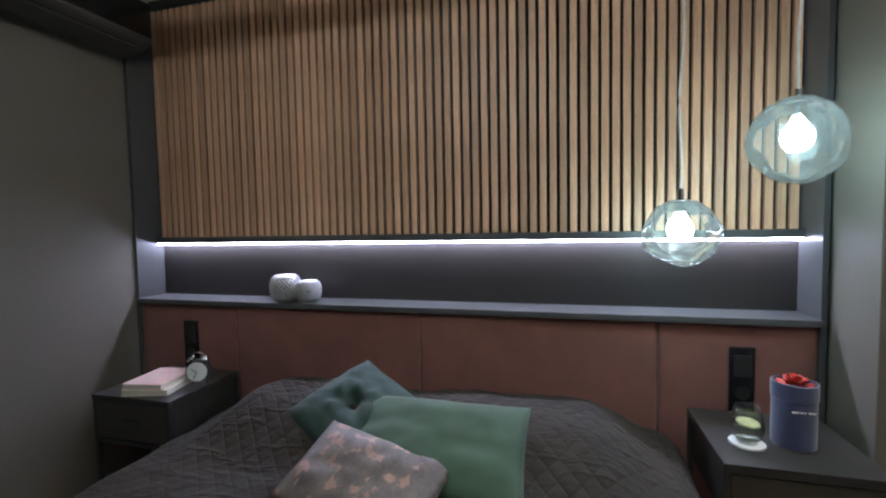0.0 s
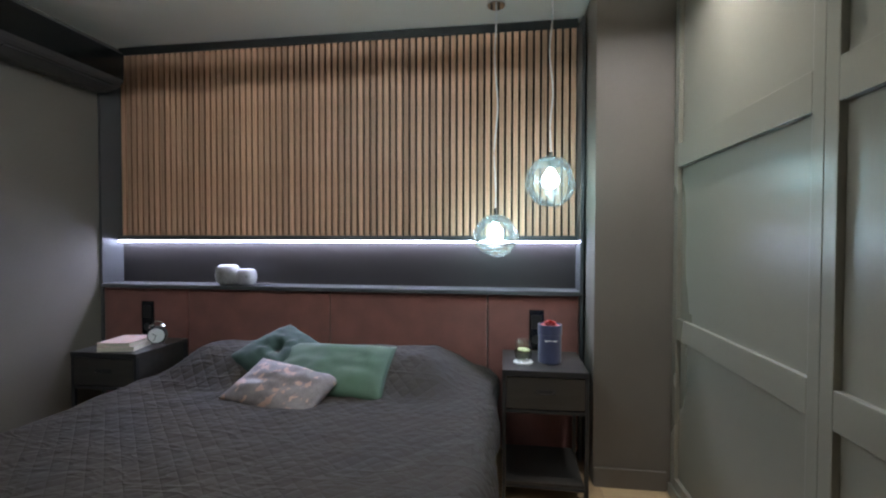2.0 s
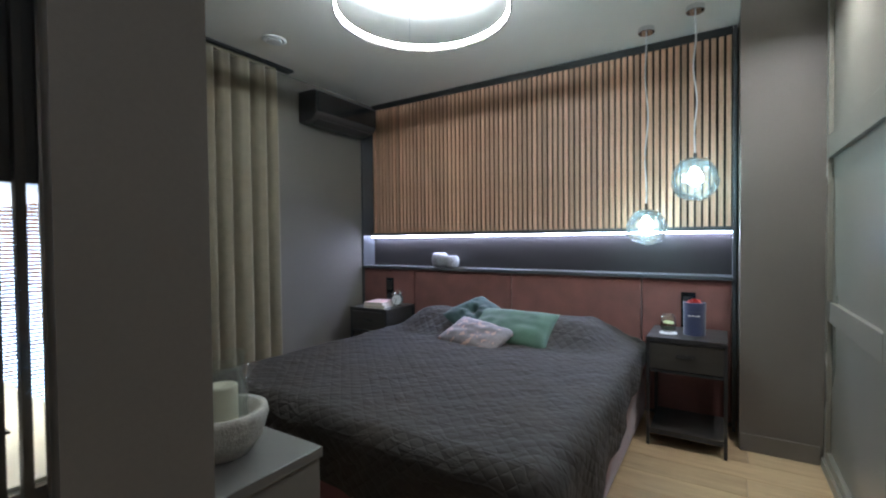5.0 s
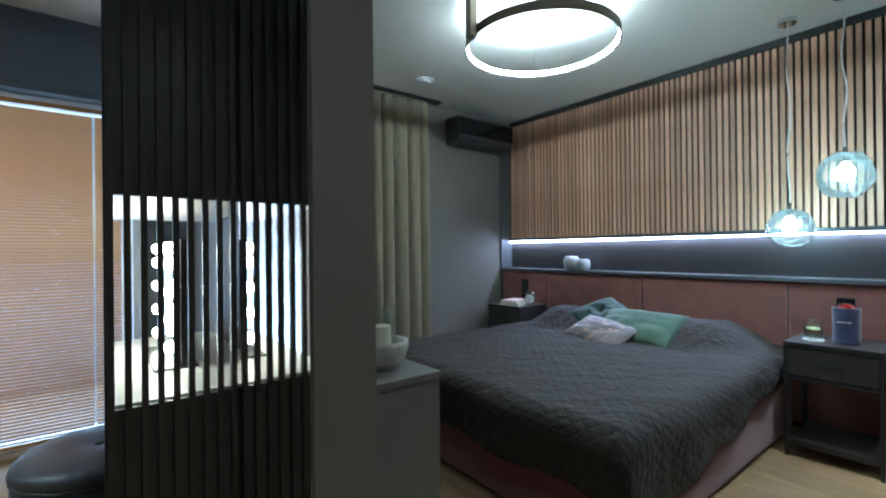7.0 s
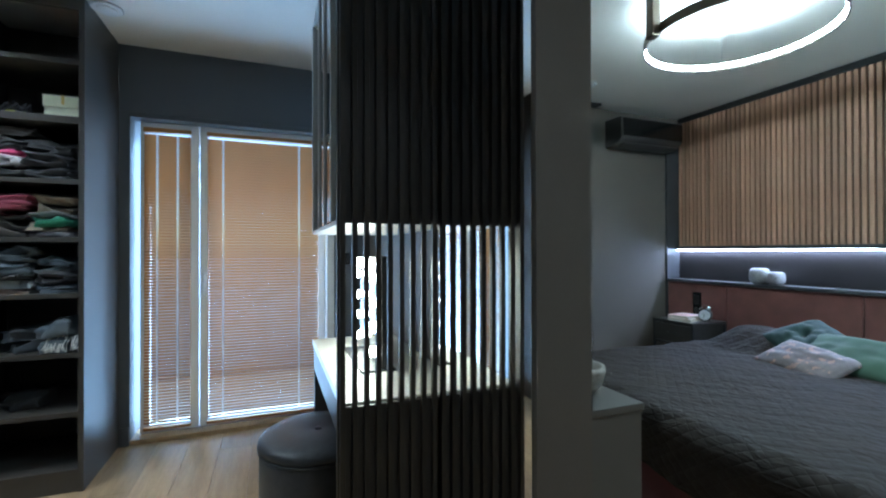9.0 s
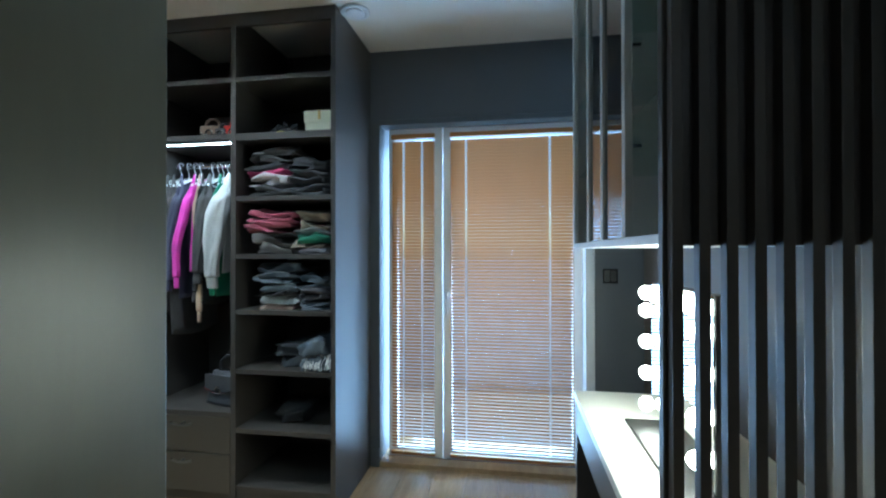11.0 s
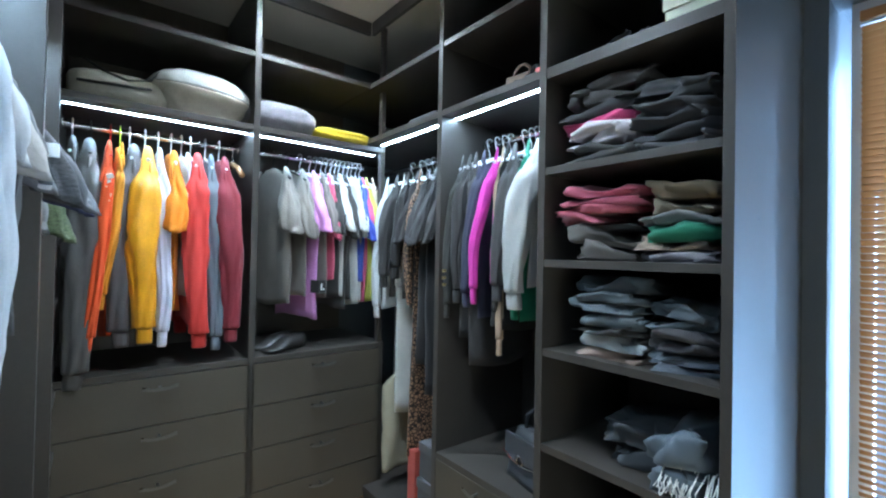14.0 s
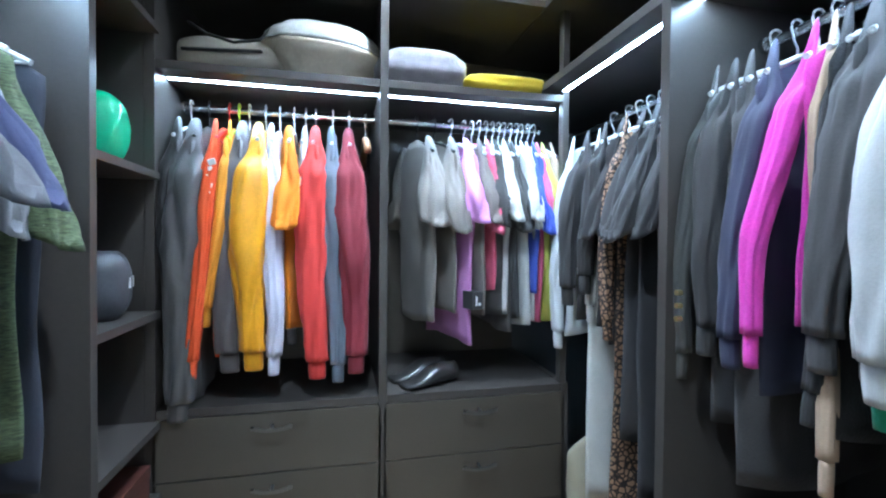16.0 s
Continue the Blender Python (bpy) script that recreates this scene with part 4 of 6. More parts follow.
for i, z in enumerate((1.66, 1.96, 2.27)):
    s = part("glass_shelf", box((-1.543, -1.75, z), (-0.376, -1.305, z + 0.006), 0.001), M_shelf_glass, t, "green-edged glass shelf")
    s.visible_shadow = False
    for x in (-1.538, -0.95, -0.385):
        part("shelf_pin", box((x, -1.70, z - 0.012), (x + 0.012, -1.66, z - 0.0005), 0.002), M_chrome, t)
for a, b in ((-1.160, -0.952), (-0.920, -0.692)):
    part("door_glass", box((a, -1.768, 1.379), (b, -1.764, 2.567)), M_smoke_glass, t, "dark tinted glass pane")
# small goods inside the cabinet
M_perf = mat("amber bottle glass", (0.25, 0.12, 0.04), 0.1, vary=0.1)
for x, z, h, m in ((-0.52, 1.3765, 0.10, M_chrome), (-0.58, 1.3765, 0.13, M_black_plastic), (-0.47, 1.6665, 0.09, M_perf), (-0.55, 1.9665, 0.11, M_chrome), (-0.62, 1.6665, 0.12, M_white_plastic)):
    t2 = thing("perfume_bottle", "small cosmetics bottle on a cabinet shelf", "bottle", (x, -1.62, z), group="bottles in the vanity cabinet")
    part("flask", box((-0.022, -0.014, 0), (0.022, 0.014, h * 0.7), 0.005), m, t2)
    part("cap", lathe([(0, h * 0.7), (0.010, h * 0.7), (0.010, h), (0, h)], 14), M_black, t2)

# table mirror with bulbs
MX0, MX1, MY, MZ0, MZ1 = -1.22, -0.74, -1.55, 0.745, 1.235
t = thing("vanity_mirror", "tabletop make-up mirror framed with lit bulbs", "mirror", (0, 0, 0))
part("mirror_frame", box((MX0 - 0.005, MY, MZ0), (MX1 + 0.005, MY + 0.03, MZ1), 0.004), M_black, t)
part("mirror_glass", box((MX0, MY - 0.003, MZ0 + 0.005), (MX1, MY - 0.0005, MZ1 - 0.005)), M_mirror, t)
part("base_tray", box((MX0 - 0.02, MY - 0.09, 0.7365), (MX1 + 0.02, MY + 0.06, 0.7445), 0.002), M_black, t)
bulb_prof = [(0, -0.024), (0.012, -0.021), (0.021, -0.011), (0.024, 0), (0.021, 0.012), (0.012, 0.021), (0, 0.024)]
for i in range(4):
    z = MZ0 + 0.07 + i * 0.108
    for x in (MX0 + 0.03, MX1 - 0.03):
        part("bulb", lathe(bulb_prof, 16), L_vanity, t, "lit round bulb", True).location = (x, MY - 0.03, z)
for i in range(5):
    part("bulb", lathe(bulb_prof, 16), L_vanity, t, "lit round bulb", True).location = (MX0 + 0.03 + i * (MX1 - MX0 - 0.06) / 4, MY - 0.03, MZ1 - 0.035)

t = thing("wall_switch", "square black wall switch with two rockers", "switch", (XC, -1.477, 1.2))
part("plate", box((0.0, -0.041, -0.041), (0.009, 0.041, 0.041), 0.002), M_black_plastic, t)
for s in (-1, 1):
    part("rocker", box((0.0095, min(s * 0.002, s * 0.034), -0.034), (0.013, max(s * 0.002, s * 0.034), 0.034), 0.002), M_black, t)

# pouf
M_leather = mat("black leather", (0.06, 0.062, 0.068), 0.42, vary=0.15, scale=30, fine=160, bump=0.15)
t = thing("pouf", "round black leather pouf with a buttoned top", "pouf", (-0.92, -1.80, 0))
part("seat_body", lathe([(0, 0.012), (0.235, 0.012), (0.25, 0.03), (0.25, 0.37), (0.247, 0.385), (0.2, 0.40), (0, 0.4)], 48), M_leather, t, smooth=True)
part("seat_cushion", lathe([(0, 0.3995), (0.2, 0.4), (0.245, 0.392), (0.258, 0.41), (0.252, 0.435), (0.225, 0.453), (0.12, 0.462), (0.03, 0.458), (0, 0.449)], 48), M_leather, t, smooth=True)
part("button", lathe([(0, 0.462), (0.012, 0.460), (0.016, 0.453), (0, 0.449)], 20), M_leather, t, smooth=True)
part("piping", lathe([(0.249, 0.388), (0.254, 0.388), (0.256, 0.392), (0.254, 0.397), (0.249, 0.397)], 48), M_leather, t, smooth=True)
for k in range(4):
    a = k * math.pi / 2 + 0.6
    part("glide", lathe([(0, 0), (0.018, 0), (0.018, 0.0118), (0, 0.0118)], 12), M_black, t).location = (0.19 * math.cos(a), 0.19 * math.sin(a), 0)

# ---------- open wardrobes ----------
BT = 0.026


def unit(name, label):
    return thing(name, label, "wardrobe", (0, 0, 0), kind="structure")


wx0, wx1 = XC + 0.002, -1.69
u = unit("wardrobe_west", "open anthracite wardrobe with shelves and hanging rails")
part("end_board", box((wx0, -2.945, 0), (wx1, -2.919, 2.598), 0.001), M_closet, u)
for yc in (-3.485, -4.045):
    part("divider", box((wx0, yc - 0.014, 0.0), (wx1, yc + 0.014, 2.598), 0.001), M_closet, u)
part("back_board", box((wx0, YS, 0), (wx0 + 0.012, -2.9455, 2.598)), M_closet, u)
part("top_fascia", box((wx1 - 0.02, -4.67, 2.53), (wx1 - 0.002, -2.9455, 2.598)), M_closet, u)
for z in (2.262, 1.965, 1.635, 1.332, 1.04, 0.73, 0.42, 0.12):
    part("shelf", box((wx0 + 0.0125, -3.4705, z - (0.036 if z == 1.965 else 0.024)), (wx1 - 0.002, -2.9455, z), 0.001), M_closet, u)
for z in (2.262, 1.965, 0.50):
    part("shelf", box((wx0 + 0.0125, -4.0305, z - 0.026), (wx1 - 0.002, -3.4995, z), 0.001), M_closet, u)
for z in (2.262, 1.965, 0.09):
    part("shelf", box((wx0 + 0.0125, YS, z - 0.026), (wx1 - 0.002, -4.0595, z), 0.001), M_closet, u)
part("plinth", box((wx1 - 0.03, -3.4705, 0), (wx1 - 0.01, -2.9455, 0.095)), M_closet, u)
part("plinth", box((wx1 - 0.03, -4.67, 0), (wx1 - 0.01, -4.0595, 0.063)), M_closet, u)


def drawer_handle(parent, at, rz):
    bm = bmesh.new()
    pts = [(x, -0.026 - 0.006 * math.cos(x / 0.06 * 1.57), 0.010 * (abs(x) / 0.062) ** 2 - 0.004) for x in [(-0.062 + 0.0124 * i) for i in range(11)]]
    for p, q in zip(pts, pts[1:]):
        add_box(bm, (p[0], p[1] - 0.002, min(p[2], q[2]) - 0.006), (q[0], p[1] + 0.002, max(p[2], q[2]) + 0.004))
    add_tube(bm, (0, -0.001, 0), (0, -0.029, -0.002), 0.006, n=10)
    h = part("handle", bm, M_nickel, parent, "curved dark nickel pull")
    h.matrix_basis = pose(*at, 0, 0, rz)


for z0, z1 in ((0.285, 0.472), (0.075, 0.278)):
    d = part("drawer_front", box((wx1 - 0.02, -4.028, z0), (wx1, -3.502, z1), 0.002), M_front, u)
    drawer_handle(d, (wx1, -3.765, z1 - 0.035), 90)
part("drawer_carcass", box((wx0 + 0.02, -4.03, 0.02), (wx1 - 0.0205, -3.5, 0.473)), M_closet, u)

sy0, sy1 = YS + 0.002, -4.67
s = unit("wardrobe_south", "open anthracite wardrobe with drawers under the hanging rails")
for xc in (-0.40, -1.107):
    part("divider", box((xc - 0.014, sy0, 0), (xc + 0.014, sy1, 2.598), 0.001), M_closet, s)
part("end_board", box((-1.80, sy0, 0), (-1.776, sy1, 0.852), 0.001), M_closet, s)
part("corner_post", box((-1.79, sy1 - 0.03, 0.853), (-1.765, sy1, 2.598), 0.001), M_closet, s)
part("back_board", box((-1.80, sy0, 0), (-0.386, sy0 + 0.012, 2.598)), M_front, s)
part("top_fascia", box((-1.69, sy1 - 0.02, 2.53), (-0.386, sy1 - 0.002, 2.598)), M_closet, s)
for a, b in ((-1.092, -0.415), (-1.775, -1.122)):
    for z in (2.265, 1.925, 0.85):
        part("shelf", box((a, sy0 + 0.0125, z - 0.026), (b, sy1 - 0.002, z), 0.001), M_closet, s)
    part("drawer_carcass", box((a, sy0 + 0.02, 0.02), (b, sy1 - 0.0205, 0.823)), M_closet, s)
    zt = 0.82
    for k in range(4):
        z1 = zt - k * 0.198
        d = part("drawer_front", box((a - 0.012, sy1 - 0.02, z1 - 0.194), (b + 0.012, sy1, z1), 0.002), M_front, s)
        drawer_handle(d, ((a + b) / 2, sy1, z1 - 0.04), 180)

ex0, ex1 = -0.44, 0.255
e = unit("wardrobe_east", "open anthracite wardrobe opposite the shelves")
part("divider", box((-0.29, -2.73, 0), (ex1, -2.7055, 2.598), 0.001), M_closet, e)
for yc in (-3.79, -4.275):
    part("divider", box((ex0, yc - 0.014, 0), (ex1, yc + 0.014, 2.598), 0.001), M_closet, e)
part("back_board", box((ex1 - 0.012, YS, 0), (ex1, -2.731, 2.598)), M_front, e)
for a, b in ((-4.2605, -3.8045), (-3.7755, -2.7305)):
    for z in (2.262, 1.98, 0.42, 0.1):
        part("shelf", box((ex0 + 0.03, a, z - 0.024), (ex1 - 0.0125, b, z), 0.001), M_closet, e)
for z in (2.262, 2.02, 1.58, 1.16, 0.82, 0.60, 0.1):
    part("shelf", box((ex0 + 0.01, -4.668, z - 0.022), (ex1 - 0.0125, -4.2895, z), 0.001), M_closet, e)
part("end_board", box((-0.385, sy0, 0), (ex1 - 0.0125, -4.672, 2.598), 0.001), M_closet, e)

# light strips and rails
M_rail = mat("satin chrome tube", (0.7, 0.7, 0.7), 0.22, 1.0, vary=0.02)


def strip(a, b, label="cold white light strip under the wardrobe shelf"):
    t = thing("led_strip", label, "light strip", group="wardrobe light strips")
    lo, hi = [min(p, q) for p, q in zip(a, b)], [max(p, q) for p, q in zip(a, b)]
    part("diffuser", box(lo, hi, 0.001), L_closet, t)
    along = 0 if hi[0] - lo[0] > hi[1] - lo[1] else 1
    for s in (-1, 1):
        p, q = list(lo), list(hi)
        k = 1 - along
        p[k], q[k] = (lo[k] - 0.003, lo[k] - 0.0002) if s < 0 else (hi[k] + 0.0002, hi[k] + 0.003)
        p[2] -= 0.001
        part("profile_edge", box(p, q), M_alu, t)


strip((-1.775, -4.025, 1.9364), (-1.755, -3.505, 1.9388))
strip((-1.775, -4.66, 1.9364), (-1.755, -4.065, 1.9388))
strip((-1.088, -4.765, 1.8964), (-0.42, -4.745, 1.8988))
strip((-1.77, -4.765, 1.8964), (-1.126, -4.745, 1.8988))
strip((-0.37, -3.77, 1.9534), (-0.35, -2.74, 1.9558))
strip((-0.37, -4.255, 1.9534), (-0.35, -3.81, 1.9558))

for a, b in (((-1.95, -4.03, 1.85), (-1.95, -3.50, 1.85)), ((-1.95, -5.0, 1.835), (-1.95, -4.06, 1.835)), ((-1.091, -4.90, 1.845), (-0.416, -4.90, 1.845)),
             ((-1.774, -4.90, 1.845), (-1.123, -4.90, 1.845)), ((-0.10, -3.774, 1.86), (-0.10, -2.732, 1.86)), ((-0.10, -4.259, 1.86), (-0.10, -3.806, 1.86))):
    t = thing("clothes_rail", "satin chrome clothes rail", "clothes rail", group="clothes rails")
    bm = bmesh.new()
    add_tube(bm, a, b, 0.0125, n=14)
    part("tube", bm, M_rail, t)
    for p in (a, b):
        q = Vector(p)
        d = (Vector(b) - Vector(a)).normalized() * (0.012 if p == a else -0.012)
        bm = bmesh.new()
        add_tube(bm, q, q + d, 0.02, n=14)
        part("rail_socket", bm, M_rail, t)

# ---------- clothes ----------
cloth_cache = {}


def cloth(color, kind="plain"):
    key = (tuple(color), kind)
    if key not in cloth_cache:
        c = tuple(color)
        if kind == "shiny":
            m = mat("smooth shell fabric", c, 0.4, vary=0.1, scale=10, fine=120, bump=0.08, sheen=0.1)
        elif kind == "knit":
            m = mat("soft knit", c, 0.9, vary=0.12, scale=14, fine=200, bump=0.35, sheen=0.1)
        elif kind == "leopard":
            m = mat("leopard print", c, 0.7, vary=0.1, scale=10, fine=120, bump=0.1)
            nt = m.node_tree
            tc = nt.nodes.new("ShaderNodeTexCoord")
            v = nt.nodes.new("ShaderNodeTexVoronoi")
            v.feature, v.inputs["Scale"].default_value = "DISTANCE_TO_EDGE", 58
            nt.links.new(tc.outputs["Object"], v.inputs["Vector"])
            r = nt.nodes.new("ShaderNodeMapRange")
            r.inputs["From Min"].default_value, r.inputs["From Max"].default_value = 0.10, 0.16
            nt.links.new(v.outputs["Distance"], r.inputs["Value"])
            x = nt.nodes.new("ShaderNodeMix")
            x.data_type = "RGBA"
            x.inputs["A"].default_value = (0.02, 0.013, 0.01, 1)
            nt.links.new(r.outputs[0], x.inputs["Factor"])
            bs = nt.nodes["Principled BSDF"]
            nt.links.new(bs.inputs["Base Color"].links[0].from_socket, x.inputs["B"])
            nt.links.new(x.outputs["Result"], bs.inputs["Base Color"])
        elif kind == "melange":
            m = mat("melange jersey", c, 0.85, vary=0.45, scale=60, fine=200, bump=0.1, stretch=(1, 1, 6))
        else:
            m = mat("cotton cloth", c, 0.85, vary=0.07, scale=12, fine=240, bump=0.12, sheen=0.05)
        cloth_cache[key] = m
    return cloth_cache[key]


def loft(bm, rings):
    made = [[bm.verts.new(p) for p in r] for r in rings]
    n = len(made[0])
    for a, b in zip(made, made[1:]):
        for i in range(n):
            j = (i + 1) % n
            bm.faces.new((a[i], a[j], b[j], b[i]))
    return made


def body_mesh(length, hw, th, seed, flare=0.0, skew=0.0):
    """Hanging torso: x across, y through, z down from the rail."""
    bm = bmesh.new()
    rings = []
    n, K = 28, 22
    for k in range(K + 1):
        f = k / K
        z = -0.085 - f * (length - 0.085)
        drop = -z - 0.085
        w = hw * (0.30 + 0.70 * smooth01(drop / 0.085) ** 0.8) if drop < 0.085 else hw * (1.0 - 0.06 * smooth01((drop - 0.085) / 0.2) + flare * f)
        t = th * (0.35 + 0.65 * smooth01(drop / 0.15))
        ring = []
        for i in range(n):
            a = i * 2 * math.pi / n
            cx, sy = math.cos(a), math.sin(a)
            x = w * math.copysign(abs(cx) ** 0.75, cx)
            y = t * math.copysign(abs(sy) ** 0.9, sy)
            fold = math.sin(x * 46 + seed * 3 + 1.5 * math.sin(f * 3 + seed)) * 0.35 + noise.noise(Vector((x * 9 + seed, f * 3, seed))) * 0.7
            y += th * (0.75 * fold + 0.55 * (abs(noise.noise(Vector((x * 7 + seed * 2, f * 2.2 + x * 3, 4.0)))) - 0.2)) * smooth01(drop / 0.3)
            x += 0.010 * noise.noise(Vector((seed, f * 4, a)))
            ring.append((x + skew * f, y + 0.012 * math.sin(f * 2.4 + seed), z + 0.012 * f * math.sin(x * 14 + seed)))
        rings.append(ring)
    m = loft(bm, rings)
    bm.faces.new(m[0])
    bm.faces.new(m[-1][::-1])
    bmesh.ops.recalc_face_normals(bm, faces=bm.faces)
    return bm


def sleeve_mesh(side, hw, length, wx, wy, lean, seed, out, f0=0.0, f1=1.0, bulge=0.0, ribs=False):
    """A hanging sleeve, or its cuff, between f0 and f1 of its length: x across the garment, y through it."""
    bm = bmesh.new()
    n = 36
    long_one = length > 0.4
    K = max(5, int((f1 - f0) * length / 0.018))
    rings = []
    for k in range(K + 1):
        f = f0 + (f1 - f0) * k / K
        if long_one:
            px = hw * 0.86 + out * math.sin(f * 2.1) + 0.008 * noise.noise(Vector((seed, f * 4, side)))
            g = 0.42 + 0.58 * smooth01(f / 0.16) - 0.30 * smooth01((f - 0.3) / 0.65) + bulge * math.sin(math.pi * min(1, f * 1.15)) ** 2
        else:
            px = hw * 0.80 + out * f
            g = 0.45 + 0.55 * smooth01(f / 0.7)
        px *= side
        py = lean * f + 0.007 * math.sin(f * 5 + seed) + 0.008 * noise.noise(Vector((seed + 9, f * 3, side)))
        pz = -0.130 - f * length
        if ribs:
            g *= 0.80 + 0.05 * math.sin(math.pi * (f - f0) / (f1 - f0))
        ring = []
        for i in range(n):
            a = i * 2 * math.pi / n
            c, sn = math.cos(a), math.sin(a)
            if ribs:
                wr = 0.03 * math.sin(a * 12)
            else:
                d = f * length
                fold = 1 - 2.6 * abs(noise.noise(Vector((c * 1.5 + seed, sn * 1.5 + d * 1.2, d * 2.6 + c * 0.9))))
                pull = 1 - 2.2 * abs(noise.noise(Vector((c * 2.1 - d * 4, sn * 2.1 + seed, d * 13 + sn * 2.2))))
                groove = sum(math.exp(-(math.remainder(a - a0 - seed - 0.8 * math.sin(f * 4 + seed + a0), 2 * math.pi) / 0.26) ** 2) for a0 in (0.0, 1.9, 3.7))
                wr = (-0.26 * groove + 0.24 * fold + 0.07 * pull) * smooth01(f * 6)
            tip = 0.05 * side * c * (1 - f * 5) if f < 0.2 else 0.0
            if not long_one:
                tip = 0.05 * side * c * (1 - 0.5 * f)
            ring.append((px + wx * g * math.copysign(abs(c) ** 0.8, c) * (1 + wr), py + wy * g * math.copysign(abs(sn) ** 0.85, sn) * (1 + wr), pz - tip))
        rings.append(ring)
    mid = [sum(p[q] for p in rings[-1]) / n for q in range(3)]
    for shrink, up in ((0.9, 0.0), (0.86, 0.03)):
        rings.append([(mid[0] + (p[0] - mid[0]) * shrink, mid[1] + (p[1] - mid[1]) * shrink, p[2] + up) for p in rings[K]])
    m = loft(bm, rings)
    bm.faces.new(m[0])
    bm.faces.new(m[-1][::-1])
    bmesh.ops.recalc_face_normals(bm, faces=bm.faces)
    return bm


M_brass = mat("brass", (0.7, 0.55, 0.25), 0.3, 0.9)
M_hang_white = mat("white plastic hanger", (0.75, 0.76, 0.76), 0.35, vary=0.03)
M_hang_black = mat("black plastic hanger", (0.02, 0.02, 0.02), 0.4, vary=0.05)
M_hang_wood = mat("varnished wood hanger", (0.40, 0.22, 0.10), 0.35, vary=0.15)
M_hang_red = mat("red plastic hanger", (0.7, 0.03, 0.03), 0.35, vary=0.05)
M_hang_lime = mat("lime plastic hanger", (0.55, 0.75, 0.05), 0.35, vary=0.05)


def add_hanger(t, hw, m):
    bm = bmesh.new()
    pts = [(0.018 * math.cos(a), 0, 0.0 + 0.018 * math.sin(a)) for a in [math.radians(200 - 25 * i) for i in range(9)]]
    pts += [(0.010, 0, -0.03), (0.0, 0, -0.045), (0, 0, -0.08)]
    add_path(bm, pts, 0.0028, 6)
    add_path(bm, [(-hw * 0.9, 0, -0.145), (-hw * 0.5, 0, -0.108), (0, 0, -0.078), (hw * 0.5, 0, -0.108), (hw * 0.9, 0, -0.145)], 0.006, 8)
    add_path(bm, [(-hw * 0.9, 0, -0.145), (0, 0, -0.148), (hw * 0.9, 0, -0.145)], 0.0035, 6)
    part("hanger", bm, m, t)


serial = [0]


def garment(name, label, at, rz, color, length, kind="plain", hw=0.21, th=0.018, sleeve=0.55, wx=0.04, wy=0.03, lean=0.0, flare=0.0, hanger=None, group="", trim=None, out=0.03, mark="", bulge=0.0):
    serial[0] += 1
    seed = serial[0] * 1.37
    t = thing(name, label, name.replace("_", " "), at, rz, group=group)
    m = cloth(color, kind)
    part("body", body_mesh(length, hw, th, seed, flare), m, t, smooth=True)
    if sleeve:
        fc = 1 - 0.062 / sleeve if sleeve > 0.45 else 1.0
        for s in (-1, 1):
            part("sleeve", sleeve_mesh(s, hw, sleeve, wx, wy, lean, seed + s, out, 0.0, fc, bulge), m, t, smooth=True)
            if fc < 1:
                part("cuff", sleeve_mesh(s, hw, sleeve, wx, wy, lean, seed + s, out, fc + 0.001, 1.0, bulge, True), trim or m, t, smooth=True)
    add_hanger(t, hw, hanger or M_hang_white)
    if mark == "print":
        for k in range(6):
            f = 0.13 + 0.032 * k + (0.03 if k == 5 else 0)
            o = part("print_bar", box((-0.004, -0.010 + 0.004 * (k % 2), -0.010 + 0.003 * (k % 3)), (0.004, 0.012 - 0.005 * (k % 3), 0.009), 0.002), M_white_plastic, t, "white illegible print")
            o.matrix_basis = pose(hw * 0.86 + out * math.sin(f * 2.1) + wx * 0.92, lean * f + 0.004, -0.13 - f * sleeve, 20 - 13 * k, 0, 0)
    elif mark == "patch":
        pt = part("patch", box((0.15, -0.030, -0.72), (0.216, 0.016, -0.655), 0.002), cloth(BLACK), t, "black cloth patch")
        part("monogram", box((0.2161, -0.016, -0.705), (0.2175, -0.009, -0.672)), M_white_plastic, pt, "pale monogram stroke")
        part("monogram", box((0.2161, -0.004, -0.705), (0.2175, 0.006, -0.695)), M_white_plastic, pt, "pale monogram stroke")
    elif mark == "buttons":
        for k in range(3):
            part("button", lathe([(0, 0), (0.006, 0), (0.006, 0.012), (0, 0.013)], 12), M_brass, t, "small brass button").matrix_basis = pose(0.275, -0.018, -0.64 + 0.028 * k, 0, 90, 0)
    elif mark == "emblem":
        part("emblem", box((0.235, -0.036, -0.33), (0.275, -0.031, -0.30), 0.002), M_white_plastic, t, "small pale emblem")
    return t


BLACK, CHAR, NAVY = (0.034, 0.031, 0.030), (0.062, 0.057, 0.055), (0.045, 0.048, 0.085)
